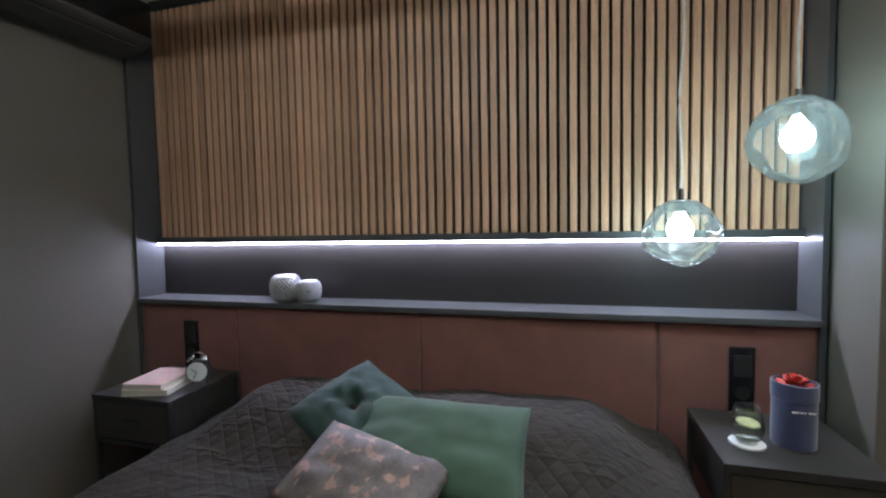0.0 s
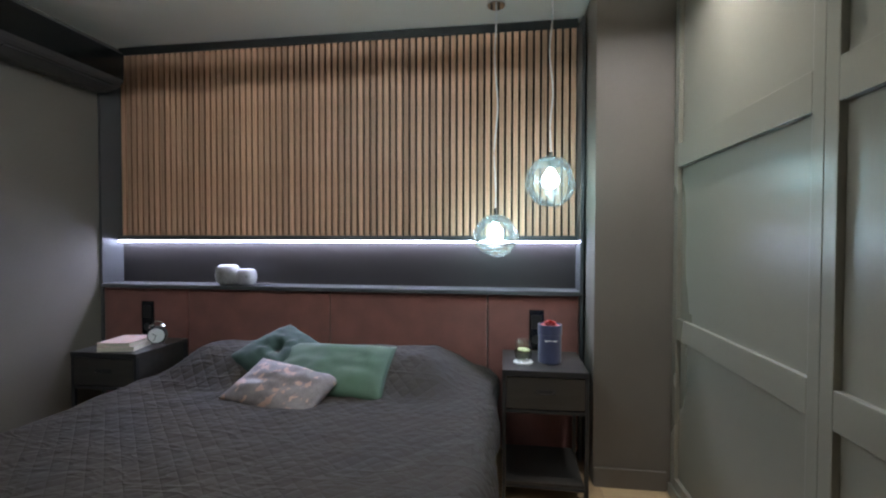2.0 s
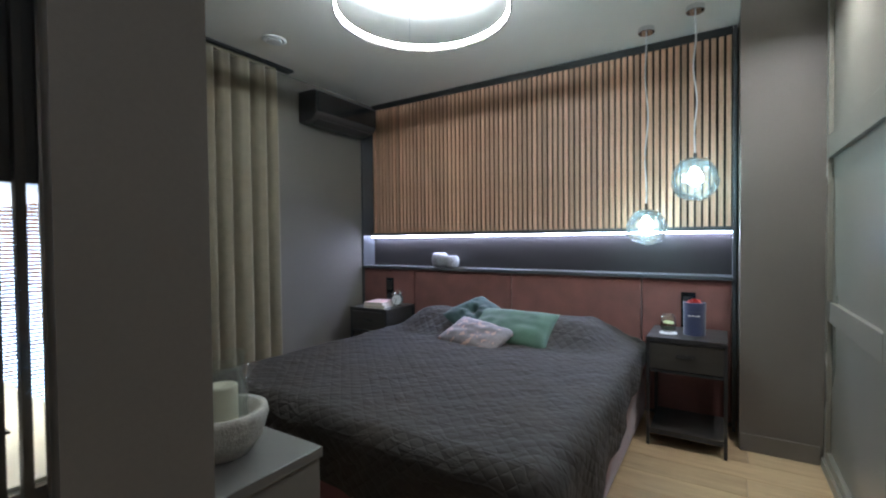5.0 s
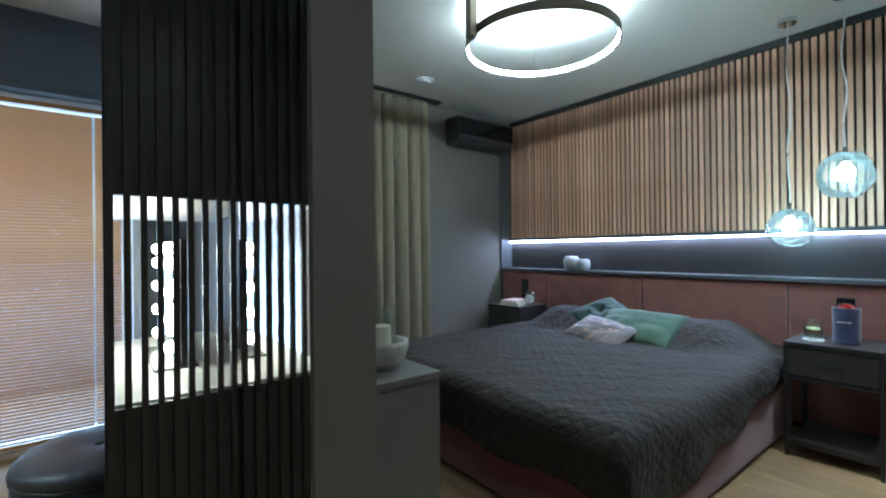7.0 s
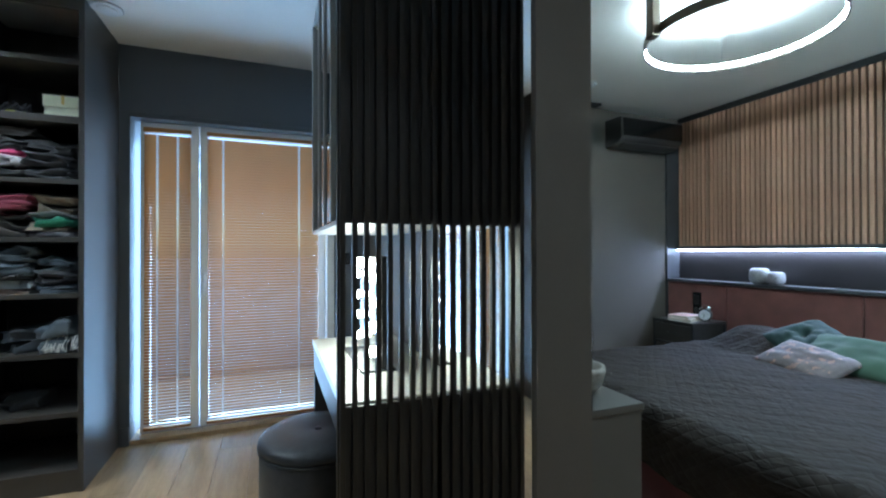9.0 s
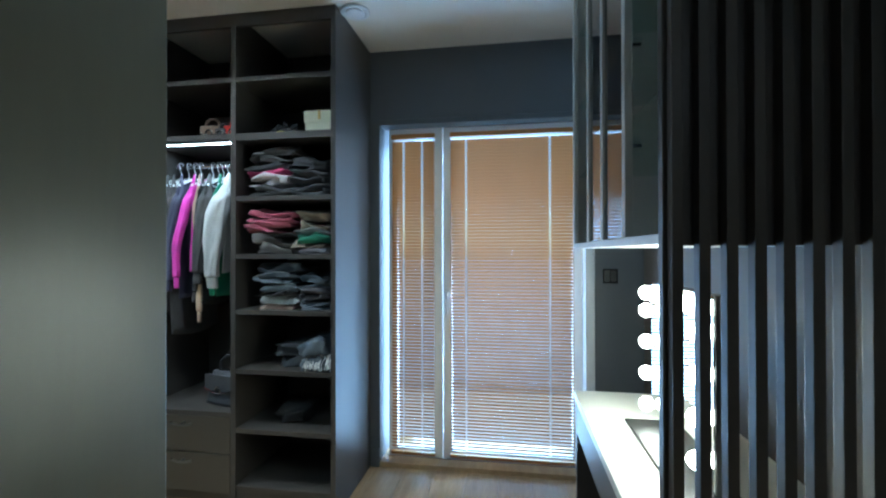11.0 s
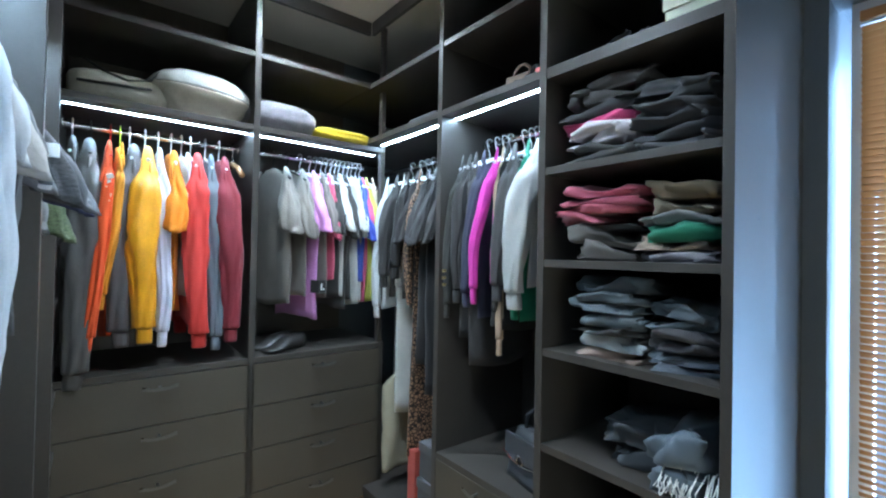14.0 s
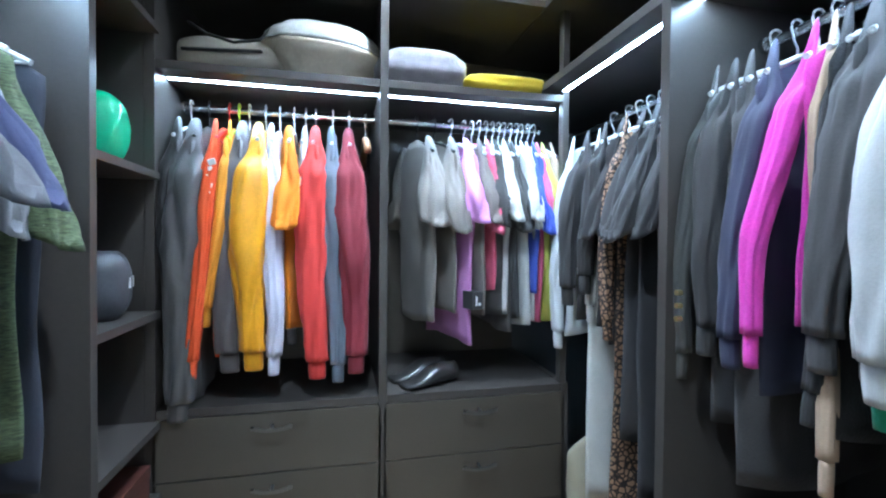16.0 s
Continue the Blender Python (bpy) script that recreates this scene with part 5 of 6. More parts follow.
# south, left bay: long-sleeved tops and jackets, hung on the rail along x
G = "hanging jackets and sweatshirts"
Z = 1.853
for x, nm, lb, col, ln, kd, sl, hg, wx, wy, lean, out, bulge in (
    (-0.448, "jacket", "black quilted shell jacket on a white hanger", BLACK, 0.95, "shiny", 0.80, M_hang_white, 0.040, 0.032, 0.010, 0.02, 0.0),
    (-0.508, "jacket", "long dark grey shell coat with a loose sleeve", (0.085, 0.08, 0.078), 0.98, "shiny", 0.91, M_hang_black, 0.050, 0.052, -0.036, 0.05, 0.0),
    (-0.573, "sweatshirt", "orange-red sports top with white print", (0.74, 0.085, 0.012), 0.86, "plain", 0.78, M_hang_red, 0.036, 0.025, -0.056, 0.065, 0.0),
    (-0.606, "sweatshirt", "amber orange top on a lime hanger", (0.80, 0.33, 0.02), 0.80, "plain", 0.62, M_hang_lime, 0.034, 0.017, -0.045, 0.04, 0.0),
    (-0.640, "jacket", "charcoal tracksuit jacket with pale piping", (0.105, 0.095, 0.095), 0.84, "shiny", 0.77, M_hang_white, 0.040, 0.048, -0.022, 0.03, 0.0),
    (-0.696, "jacket", "bright amber-yellow rain jacket with full sleeves", (0.82, 0.36, 0.005), 0.80, "shiny", 0.76, M_hang_white, 0.045, 0.048, -0.010, 0.06, 0.18),
    (-0.745, "shirt", "pale lilac-white long-sleeved shirt", (0.56, 0.55, 0.64), 0.80, "plain", 0.78, M_hang_white, 0.034, 0.029, 0.012, 0.055, 0.0),
    (-0.795, "t_shirt", "orange short-sleeved shirt on a white hanger", (0.82, 0.25, 0.008), 0.78, "plain", 0.29, M_hang_white, 0.055, 0.038, 0.0, 0.07, 0.0),
    (-0.836, "t_shirt", "white and grey T-shirt between orange and red tops", (0.55, 0.56, 0.58), 0.72, "plain", 0.20, M_hang_white, 0.05, 0.024, 0.0, 0.0, 0.0),
    (-0.872, "sweatshirt", "coral red sweatshirt with ribbed cuffs", (0.64, 0.045, 0.036), 0.83, "plain", 0.80, M_hang_white, 0.045, 0.047, 0.013, 0.055, 0.0),
    (-0.934, "sweatshirt", "slate blue sweatshirt with ribbed cuffs", (0.14, 0.165, 0.20), 0.84, "plain", 0.82, M_hang_white, 0.036, 0.033, 0.020, 0.04, 0.0),
    (-0.994, "sweatshirt", "maroon sweatshirt on a white hanger", (0.23, 0.025, 0.038), 0.80, "plain", 0.79, M_hang_white, 0.045, 0.046, 0.026, 0.045, 0.16),
):
    garment(nm, lb, (x, -4.90, Z), 90, col, ln, kd, 0.20, 0.022, sl, wx, wy, lean, 0.02, hg, G, out=out, bulge=bulge, mark=("print" if "white print" in lb else ""))
t = thing("wooden_hanger", "empty varnished wooden hanger at the rail's end", "hanger", (-1.055, -4.90, Z), 90)
bm = bmesh.new()
add_path(bm, [(-0.2, 0, -0.165), (-0.12, 0, -0.12), (0, 0, -0.085), (0.12, 0, -0.12), (0.2, 0, -0.165)], 0.013, 10)
part("arms", bm, M_hang_wood, t, smooth=True)
bm = bmesh.new()
add_path(bm, [(0.018 * math.cos(a), 0, 0.018 * math.sin(a)) for a in [math.radians(200 - 25 * i) for i in range(9)]] + [(0.01, 0, -0.03), (0, 0, -0.045), (0, 0, -0.09)], 0.0028, 6)
part("hook", bm, M_rail, t)

# south, right bay: T-shirts
G = "hanging T-shirts"
tees = [
    # place on the rail, colour, words, length, sleeve half-width, turn
    (-1.255, (0.225, 0.20, 0.175), "taupe", 0.78, 0.045, 4), (-1.325, (0.215, 0.19, 0.165), "brown-taupe", 0.74, 0.042, 6), (-1.392, (0.62, 0.27, 0.58), "orchid pink", 0.85, 0.042, 9),
    (-1.450, (0.20, 0.175, 0.155), "brown-grey", 0.74, 0.030, 6), (-1.482, (0.66, 0.12, 0.20), "coral and grey", 0.66, 0.024, 6), (-1.508, (0.05, 0.047, 0.045), "black", 0.76, 0.024, 4),
    (-1.538, (0.58, 0.58, 0.55), "off-white", 0.74, 0.026, 3), (-1.568, (0.06, 0.056, 0.053), "charcoal", 0.80, 0.024, 3), (-1.594, (0.07, 0.07, 0.07), "dark grey", 0.76, 0.022, 2),
    (-1.618, (0.56, 0.57, 0.56), "white", 0.80, 0.024, 4), (-1.645, (0.52, 0.53, 0.52), "pale grey", 0.78, 0.024, 2), (-1.672, (0.07, 0.11, 0.50), "royal blue", 0.66, 0.020, 0),
    (-1.697, (0.66, 0.13, 0.24), "coral pink", 0.77, 0.022, 0), (-1.722, (0.56, 0.62, 0.12), "lime yellow", 0.78, 0.020, 0), (-1.748, (0.46, 0.36, 0.28), "beige patterned", 0.70, 0.020, 0)]
random.seed(3)
for i, (x, c, w, ln, wy, turn) in enumerate(tees):
    garment("t_shirt", "%s cotton T-shirt on a hanger" % w, (x, -4.90 + random.uniform(-0.01, 0.01), 1.853), 90 + turn + 8, c, ln, "plain", 0.185 + 0.008 * math.sin(i * 2.3), 0.020, 0.27 + 0.025 * math.sin(i * 1.9), 0.060, wy, random.uniform(-0.006, 0.006), 0.03,
            M_hang_black if i < 2 else M_hang_white, G, out=0.045 + 0.015 * math.sin(i * 3.1), mark="patch" if i == 2 else "")
# west, corner bay: long clothes
G = "long hanging clothes in the corner"
for y, nm, lb, col, ln, kd, sl, wx, wy, hw, lean, out in (
    (-4.625, "shirt", "long white cotton shirt on a white hanger", (0.62, 0.65, 0.67), 0.80, "plain", 0.72, 0.04, 0.036, 0.20, -0.02, 0.04),
    (-4.535, "blazer", "black blazer with a rolled cuff", (0.040, 0.037, 0.036), 0.72, "plain", 0.55, 0.045, 0.046, 0.20, -0.03, 0.05),
    (-4.480, "dress", "long white belted dress", (0.56, 0.56, 0.52), 1.32, "plain", 0.60, 0.035, 0.024, 0.18, 0.0, 0.02),
    (-4.425, "blouse", "black blouse with half sleeves", BLACK, 0.74, "plain", 0.50, 0.045, 0.036, 0.20, -0.03, 0.04),
    (-4.370, "blouse", "black half-sleeved top on a white hanger", (0.036, 0.033, 0.033), 0.78, "plain", 0.30, 0.06, 0.036, 0.20, -0.02, 0.06),
    (-4.325, "dress", "long leopard print dress on a hanger", (0.34, 0.20, 0.12), 1.48, "leopard", 0.62, 0.035, 0.022, 0.20, 0.0, 0.05),
    (-4.270, "dress", "black short-sleeved dress on a hanger", (0.042, 0.039, 0.039), 1.02, "plain", 0.30, 0.065, 0.040, 0.20, -0.01, 0.08),
    (-4.205, "dress", "plain black dress with short sleeves", (0.036, 0.034, 0.034), 1.16, "plain", 0.31, 0.065, 0.040, 0.20, -0.01, 0.09),
    (-4.150, "dress", "charcoal jersey dress on a white hanger", (0.048, 0.045, 0.045), 1.20, "plain", 0.30, 0.06, 0.034, 0.19, 0.0, 0.06),
    (-4.100, "dress", "long black evening dress", (0.028, 0.027, 0.027), 1.24, "plain", 0.0, 0.05, 0.02, 0.19, 0.0, 0.0),
):
    garment(nm, lb, (-1.95, y, 1.843), 0, col, ln, kd, hw, 0.018, sl, wx * 0.62, wy * 0.85, lean, 0.05 if ln > 1 else 0.02, M_hang_white, G, out=out)

# west, middle bay
G = "hanging blouses and cardigans"
for y, nm, lb, col, ln, kd, sl, wx, wy, lean, out, bulge in (
    (-4.000, "blouse", "charcoal satin blouse with gathered cuffs", (0.075, 0.073, 0.066), 0.70, "shiny", 0.66, 0.040, 0.026, -0.040, 0.05, 0.0),
    (-3.950, "coat", "black wool coat with brass sleeve buttons", (0.036, 0.033, 0.032), 0.86, "plain", 0.59, 0.050, 0.040, -0.016, 0.05, 0.0),
    (-3.905, "cardigan", "dark grey cardigan on a white hanger", (0.055, 0.051, 0.050), 0.98, "knit", 0.60, 0.040, 0.032, -0.010, 0.02, 0.0),
    (-3.868, "blazer", "navy blazer on a white hanger", NAVY, 0.78, "plain", 0.60, 0.045, 0.036, -0.028, 0.05, 0.0),
    (-3.790, "sweater", "magenta pink knitted sweater", (0.70, 0.05, 0.42), 0.62, "knit", 0.58, 0.034, 0.026, -0.052, 0.07, 0.0),
    (-3.752, "blouse", "beige long-sleeved blouse on a hanger", (0.46, 0.33, 0.23), 0.62, "plain", 0.77, 0.034, 0.020, 0.012, 0.02, 0.0),
    (-3.722, "cardigan", "fuzzy black cardigan on a white hanger", (0.022, 0.021, 0.021), 0.80, "knit", 0.66, 0.036, 0.028, -0.030, 0.03, 0.0),
    (-3.690, "sweatshirt", "charcoal sweatshirt on a white hanger", (0.060, 0.056, 0.055), 0.70, "plain", 0.56, 0.045, 0.045, -0.030, 0.05, 0.10),
    (-3.632, "sweater", "emerald green sweater behind a white shirt", (0.02, 0.24, 0.13), 0.76, "knit", 0.62, 0.040, 0.030, -0.010, 0.04, 0.0),
    (-3.585, "shirt", "loose white shirt with wide sleeves", (0.48, 0.485, 0.475), 0.62, "plain", 0.58, 0.075, 0.058, -0.055, 0.06, 0.10),
    (-3.530, "shirt", "dark shirt hanging by the divider", CHAR, 0.85, "plain", 0.62, 0.036, 0.022, 0.0, 0.0, 0.0),
):
    garment(nm, lb, (-1.95, y, 1.858), 0, col, ln, kd, 0.20, 0.016, sl, wx * 0.55, wy * 0.78, lean, 0.03, M_hang_white, G, out=out, bulge=bulge, mark="buttons" if "brass" in lb else "")
# east side: shirts seen end on
G = "shirts in the east wardrobe"
for y, nm, lb, col, ln, kd, sl, wx, wy, out in (
    (-3.40, "shirt", "large white cotton shirt near the wardrobe's end", (0.50, 0.515, 0.53), 0.72, "plain", 0.71, 0.055, 0.042, 0.06),
    (-3.47, "t_shirt", "pale grey T-shirt on a white hanger", (0.40, 0.39, 0.38), 0.80, "plain", 0.25, 0.075, 0.026, 0.06),
    (-3.53, "t_shirt", "beige-grey T-shirt on a white hanger", (0.32, 0.29, 0.26), 0.80, "plain", 0.26, 0.075, 0.026, 0.08),
    (-3.585, "t_shirt", "slate grey T-shirt on a white hanger", (0.13, 0.13, 0.135), 0.82, "plain", 0.26, 0.075, 0.026, 0.09),
    (-3.64, "jacket", "black zip jacket on a hanger", (0.04, 0.038, 0.038), 0.86, "shiny", 0.62, 0.05, 0.03, 0.03),
    (-3.70, "t_shirt", "charcoal T-shirt on a white hanger", (0.09, 0.085, 0.085), 0.84, "plain", 0.27, 0.075, 0.026, 0.08),
    (-3.85, "t_shirt", "grey marl T-shirt with a small emblem", (0.075, 0.072, 0.072), 0.84, "melange", 0.28, 0.085, 0.028, 0.14),
    (-3.93, "t_shirt", "graphite T-shirt on a white hanger", (0.095, 0.095, 0.10), 0.80, "plain", 0.29, 0.085, 0.028, 0.19),
    (-4.02, "t_shirt", "navy sports T-shirt on a white hanger", (0.047, 0.052, 0.11), 0.82, "plain", 0.29, 0.075, 0.026, 0.18),
    (-4.085, "t_shirt", "white T-shirt hanging between darker ones", (0.32, 0.325, 0.33), 0.70, "plain", 0.34, 0.06, 0.024, 0.06),
    (-4.135, "t_shirt", "olive melange T-shirt on a white hanger", (0.10, 0.13, 0.06), 0.92, "melange", 0.36, 0.065, 0.026, 0.13),
    (-4.20, "trousers", "dark trousers on a hanger", (0.03, 0.033, 0.045), 1.0, "plain", 0.0, 0.05, 0.05, 0.0),
):
    garment(nm, lb, (-0.19, y, 1.868), 180, col, ln, kd, 0.20, 0.018, sl, wx * 0.8, wy, 0.0, 0.02, M_hang_white, G, out=out * 0.6, mark="emblem" if "emblem" in lb else "")
garment("trousers", "light grey cloth trousers hanging among the T-shirts", (-0.21, -3.975, 1.868), 180, (0.30, 0.28, 0.27), 0.92, "plain", 0.19, 0.022, 0, group=G)


# ---------- folded stacks and other shelf goods ----------
def folded(name, label, at, w, d, h, color, seed, rz=0, kind="plain", layers=2, group=""):
    """A folded piece: rounded layers with a soft front fold."""
    t = thing(name, label, "folded clothes", at, rz, group=group)
    m = cloth(color, kind)
    for k in range(layers):
        bm = bmesh.new()
        hh = h / layers
        n, K = 44, 12
        rings = []
        for j in range(K + 1):
            f = j / K
            z = k * hh + hh * (0.5 - 0.5 * math.cos(math.pi * f))
            bulge = math.sin(math.pi * f) ** 0.5
            inset = 0.012 + 0.02 * (1 - bulge)
            if j in (0, K):
                inset = 0.05
            ring = []
            for i in range(n):
                a = i * 2 * math.pi / n
                c, s = math.cos(a), math.sin(a)
                x = (w / 2 - inset) * math.copysign(abs(c) ** 0.35, c)
                y = (d / 2 - inset) * math.copysign(abs(s) ** 0.35, s)
                wob = noise.noise(Vector((c * 1.7 + seed + k, s * 1.7, f))) * 0.042 + (abs(noise.noise(Vector((c * 5 + seed, s * 5 + k, f * 1.6)))) - 0.2) * 0.034
                zz = z + (noise.noise(Vector((x * 8 + seed, y * 8, k + seed))) * 0.050 + noise.noise(Vector((x * 24, y * 24 + seed, seed))) * 0.012) * (0.3 + 0.7 * f)
                ring.append((x + wob, y + wob, max(zz, 0.0)))
            rings.append(ring)
        mm = loft(bm, rings)
        for ring, up in ((mm[0], False), (mm[-1], True)):
            c = bm.verts.new((0, 0, sum(v.co.z for v in ring) / n + (0.004 if up else 0)))
            for i in range(n):
                bm.faces.new((ring[i], ring[(i + 1) % n], c))
        bmesh.ops.recalc_face_normals(bm, faces=bm.faces)
        part("fold", bm, m, t, smooth=True)
    return t


G = "folded clothes on the shelves"
xs = -1.90
stacks = [
    # shelf height, y, width, depth, list of (thickness, colour, words, kind)
    (1.6352, -3.30, 0.27, 0.36, [(0.055, (0.0403, 0.0387, 0.037), "dark brown-grey", "plain"), (0.05, (0.648, 0.594, 0.63), "white and pink printed", "plain"), (0.03, (0.63, 0.0702, 0.198), "bright pink", "plain"), (0.04, (0.0403, 0.0403, 0.0419), "charcoal", "plain"), (0.035, (0.0605, 0.0564, 0.0549), "grey", "plain"), (0.04, (0.0484, 0.0443, 0.0428), "brown-grey", "plain")]),
    (1.6352, -3.07, 0.23, 0.36, [(0.06, (0.0484, 0.0484, 0.0532), "slate", "plain"), (0.06, (0.0403, 0.0403, 0.0451), "dark slate", "plain"), (0.06, (0.0524, 0.0532, 0.0564), "charcoal", "plain")]),
    (1.3322, -3.30, 0.26, 0.36, [(0.09, (0.0967, 0.0846, 0.0766), "taupe", "plain"), (0.02, BLACK, "black", "plain"), (0.05, (0.378, 0.0819, 0.117), "raspberry red", "knit"), (0.055, (0.414, 0.0936, 0.14), "raspberry pink", "knit")]),
    (1.3322, -3.07, 0.22, 0.36, [(0.03, (0.177, 0.161, 0.177), "striped grey", "plain"), (0.02, (0.28, 0.208, 0.156), "tan", "plain"), (0.045, (0.0208, 0.166, 0.0936), "emerald green", "plain"), (0.025, (0.161, 0.161, 0.161), "grey", "plain"), (0.085, (0.177, 0.137, 0.0887), "camel brown", "knit")]),
    (1.0402, -3.26, 0.24, 0.36, [(0.025, (0.24, 0.168, 0.135), "tan", "plain"), (0.04, (0.414, 0.432, 0.432), "pale grey", "plain"), (0.02, BLACK, "black", "plain"), (0.045, (0.0967, 0.113, 0.125), "washed blue denim", "plain"), (0.055, (0.0806, 0.0967, 0.109), "blue-grey denim", "plain"), (0.04, (0.0484, 0.0605, 0.0725), "dark denim", "plain")]),
    (1.0402, -3.06, 0.2, 0.36, [(0.05, (0.0806, 0.0927, 0.113), "mid-blue denim", "plain"), (0.055, (0.0564, 0.0524, 0.0564), "charcoal", "plain"), (0.06, (0.0725, 0.0887, 0.101), "faded denim", "plain")]),
]
sd = 1.0
for z0, y, w, d, items in stacks:
    z = z0
    for h, c, words, kd in items:
        sd += 1.7
        folded("folded_garment", "folded %s garment in a stack" % words, (xs + random.uniform(-0.012, 0.02), y + random.uniform(-0.015, 0.015), z), w * random.uniform(0.9, 1.03), d, h, c, sd, 90 + random.uniform(-8, 8), kd, 2 if h > 0.045 else 1, G)
        z += h + 0.002
# loose heaps lower down
folded("folded_garment", "crumpled dark denim bundle on the shelf", (-1.90, -3.20, 0.7302), 0.25, 0.3, 0.12, (0.055, 0.06, 0.065), 31.0, 102, "plain", 2, G)
folded("folded_garment", "faded denim jacket with pale fringe", (-1.86, -3.04, 0.7302), 0.15, 0.36, 0.16, (0.11, 0.135, 0.16), 33.0, 87, "plain", 2, G)
t = thing("fringe", "pale frayed fringe hanging off a denim jacket", "fringe", (-1.69, -3.02, 0.735), kind="stuff")
bm = bmesh.new()
random.seed(8)
for k in range(46):
    y = random.uniform(-0.075, 0.075)
    x = random.uniform(-0.04, 0.0)
    add_path(bm, [(x - 0.03, y, 0.06 + random.uniform(0, 0.02)), (x + 0.012, y + random.uniform(-0.01, 0.01), 0.035), (x + 0.016, y + random.uniform(-0.015, 0.015), random.uniform(0.0, 0.02))], 0.0018, 4)
part("threads", bm, cloth((0.7, 0.7, 0.68)), t)
folded("folded_garment", "small dark bundle on the low shelf", (-1.92, -3.22, 0.4202), 0.2, 0.25, 0.06, (0.03, 0.028, 0.027), 37.0, 95, "plain", 1, G)


def handbag(name, label, at, rz, w, d, h, m, hardware):
    t = thing(name, label, "handbag", at, rz)
    bm = bmesh.new()
    rings = []
    for k in range(9):
        f = k / 8
        ww, dd = w / 2 * (1 - 0.16 * f), d / 2 * (1 - 0.55 * f ** 1.5)
        ring = []
        for i in range(24):
            a = i * 2 * math.pi / 24
            c, s = math.cos(a), math.sin(a)
            ring.append((ww * math.copysign(abs(c) ** 0.45, c), dd * math.copysign(abs(s) ** 0.5, s) + 0.006 * noise.noise(Vector((c * 2, s * 2, f * 3))), h * f))
        rings.append(ring)
    mm = loft(bm, rings)
    bm.faces.new(mm[0][::-1])
    bm.faces.new(mm[-1])
    bmesh.ops.recalc_face_normals(bm, faces=bm.faces)
    part("bag_body", bm, m, t, smooth=True)
    bm = bmesh.new()
    add_path(bm, [(-w * 0.3, 0, h), (-w * 0.27, 0, h * 1.3), (-w * 0.1, 0, h * 1.5), (w * 0.1, 0, h * 1.5), (w * 0.27, 0, h * 1.3), (w * 0.3, 0, h)], 0.007, 8)
    part("bag_handle", bm, m, t, smooth=True)
    part("flap", box((-w * 0.42, -d * 0.5, h * 0.45), (w * 0.42, -d * 0.42, h * 0.98), 0.006), m, t)
    bm = bmesh.new()
    add_path(bm, [(0.018 * math.cos(a), -d * 0.5 - 0.004, h * 0.5 + 0.018 * math.sin(a)) for a in [i * 2 * math.pi / 14 for i in range(15)]], 0.004, 6)
    part("buckle", bm, hardware, t, "pale metal buckle")
    bm = bmesh.new()
    add_path(bm, [(-w * 0.4 + w * 0.8 * i / 8, -d * 0.5 - 0.004, h * 0.52 - 0.02 * math.sin(math.pi * i / 8)) for i in range(9)], 0.0035, 6)
    part("chain", bm, hardware, t, "pale metal chain")
    return t


handbag("handbag", "black leather handbag with a silver chain", (-1.86, -3.62, 0.5002), 78, 0.24, 0.16, 0.17, M_leather, M_chrome)
handbag("handbag", "small red handbag on the upper shelf", (-1.85, -3.57, 1.9652), 85, 0.13, 0.08, 0.085, cloth((0.62, 0.045, 0.03), "shiny"), M_chrome)
handbag("handbag", "small brown leather bag", (-1.85, -3.72, 1.9652), 95, 0.13, 0.07, 0.09, cloth((0.20, 0.13, 0.09), "shiny"), M_chrome)
handbag("handbag", "tiny black evening bag", (-1.84, -3.645, 1.9652), 90, 0.07, 0.06, 0.07, M_leather, M_chrome)
t = thing("handbag", "boxy pale yellow-white handbag with a brass clasp", "handbag", (-1.80, -3.03, 1.9652), 90)
M_bagcream = mat("pale lemon leather", (0.78, 0.80, 0.60), 0.35, vary=0.05)
part("bag_body", box((-0.085, -0.05, 0), (0.085, 0.05, 0.115), 0.010), M_bagcream, t)
part("flap", box((-0.087, -0.056, 0.055), (0.087, -0.0505, 0.118), 0.003), M_bagcream, t)
part("clasp", box((-0.007, -0.060, 0.07), (0.007, -0.0565, 0.12), 0.002), mat("brass clasp", (0.7, 0.55, 0.2), 0.3, 0.9), t)
t = thing("sandals", "heap of strappy black sandals with yellow soles", "shoes", (-1.80, -3.24, 1.9652), 20)
bm = bmesh.new()
random.seed(4)
for k in range(9):
    a = random.uniform(0, 6.28)
    add_path(bm, [(random.uniform(-0.08, 0.08), random.uniform(-0.08, 0.08), 0.005), (random.uniform(-0.05, 0.05), random.uniform(-0.06, 0.06), random.uniform(0.05, 0.10)), (random.uniform(-0.08, 0.08), random.uniform(-0.08, 0.08), 0.008)], 0.005, 6)
part("straps", bm, M_leather, t, "black straps")
for k, y in enumerate((-0.03, 0.04)):
    bm = bmesh.new()
    add_box(bm, (-0.10, y - 0.025, 0), (0.06, y + 0.025, 0.018), 0.007)
    part("sole", bm, cloth((0.45, 0.40, 0.05), "shiny"), t, "yellow-green sole")
t = thing("folded_garment", "flat grey folded cloth on the corner shelf", "folded clothes")
part("fold", box((-1.98, -4.35, 1.9655), (-1.73, -4.13, 2.0), 0.012), cloth((0.09, 0.09, 0.095)), t)

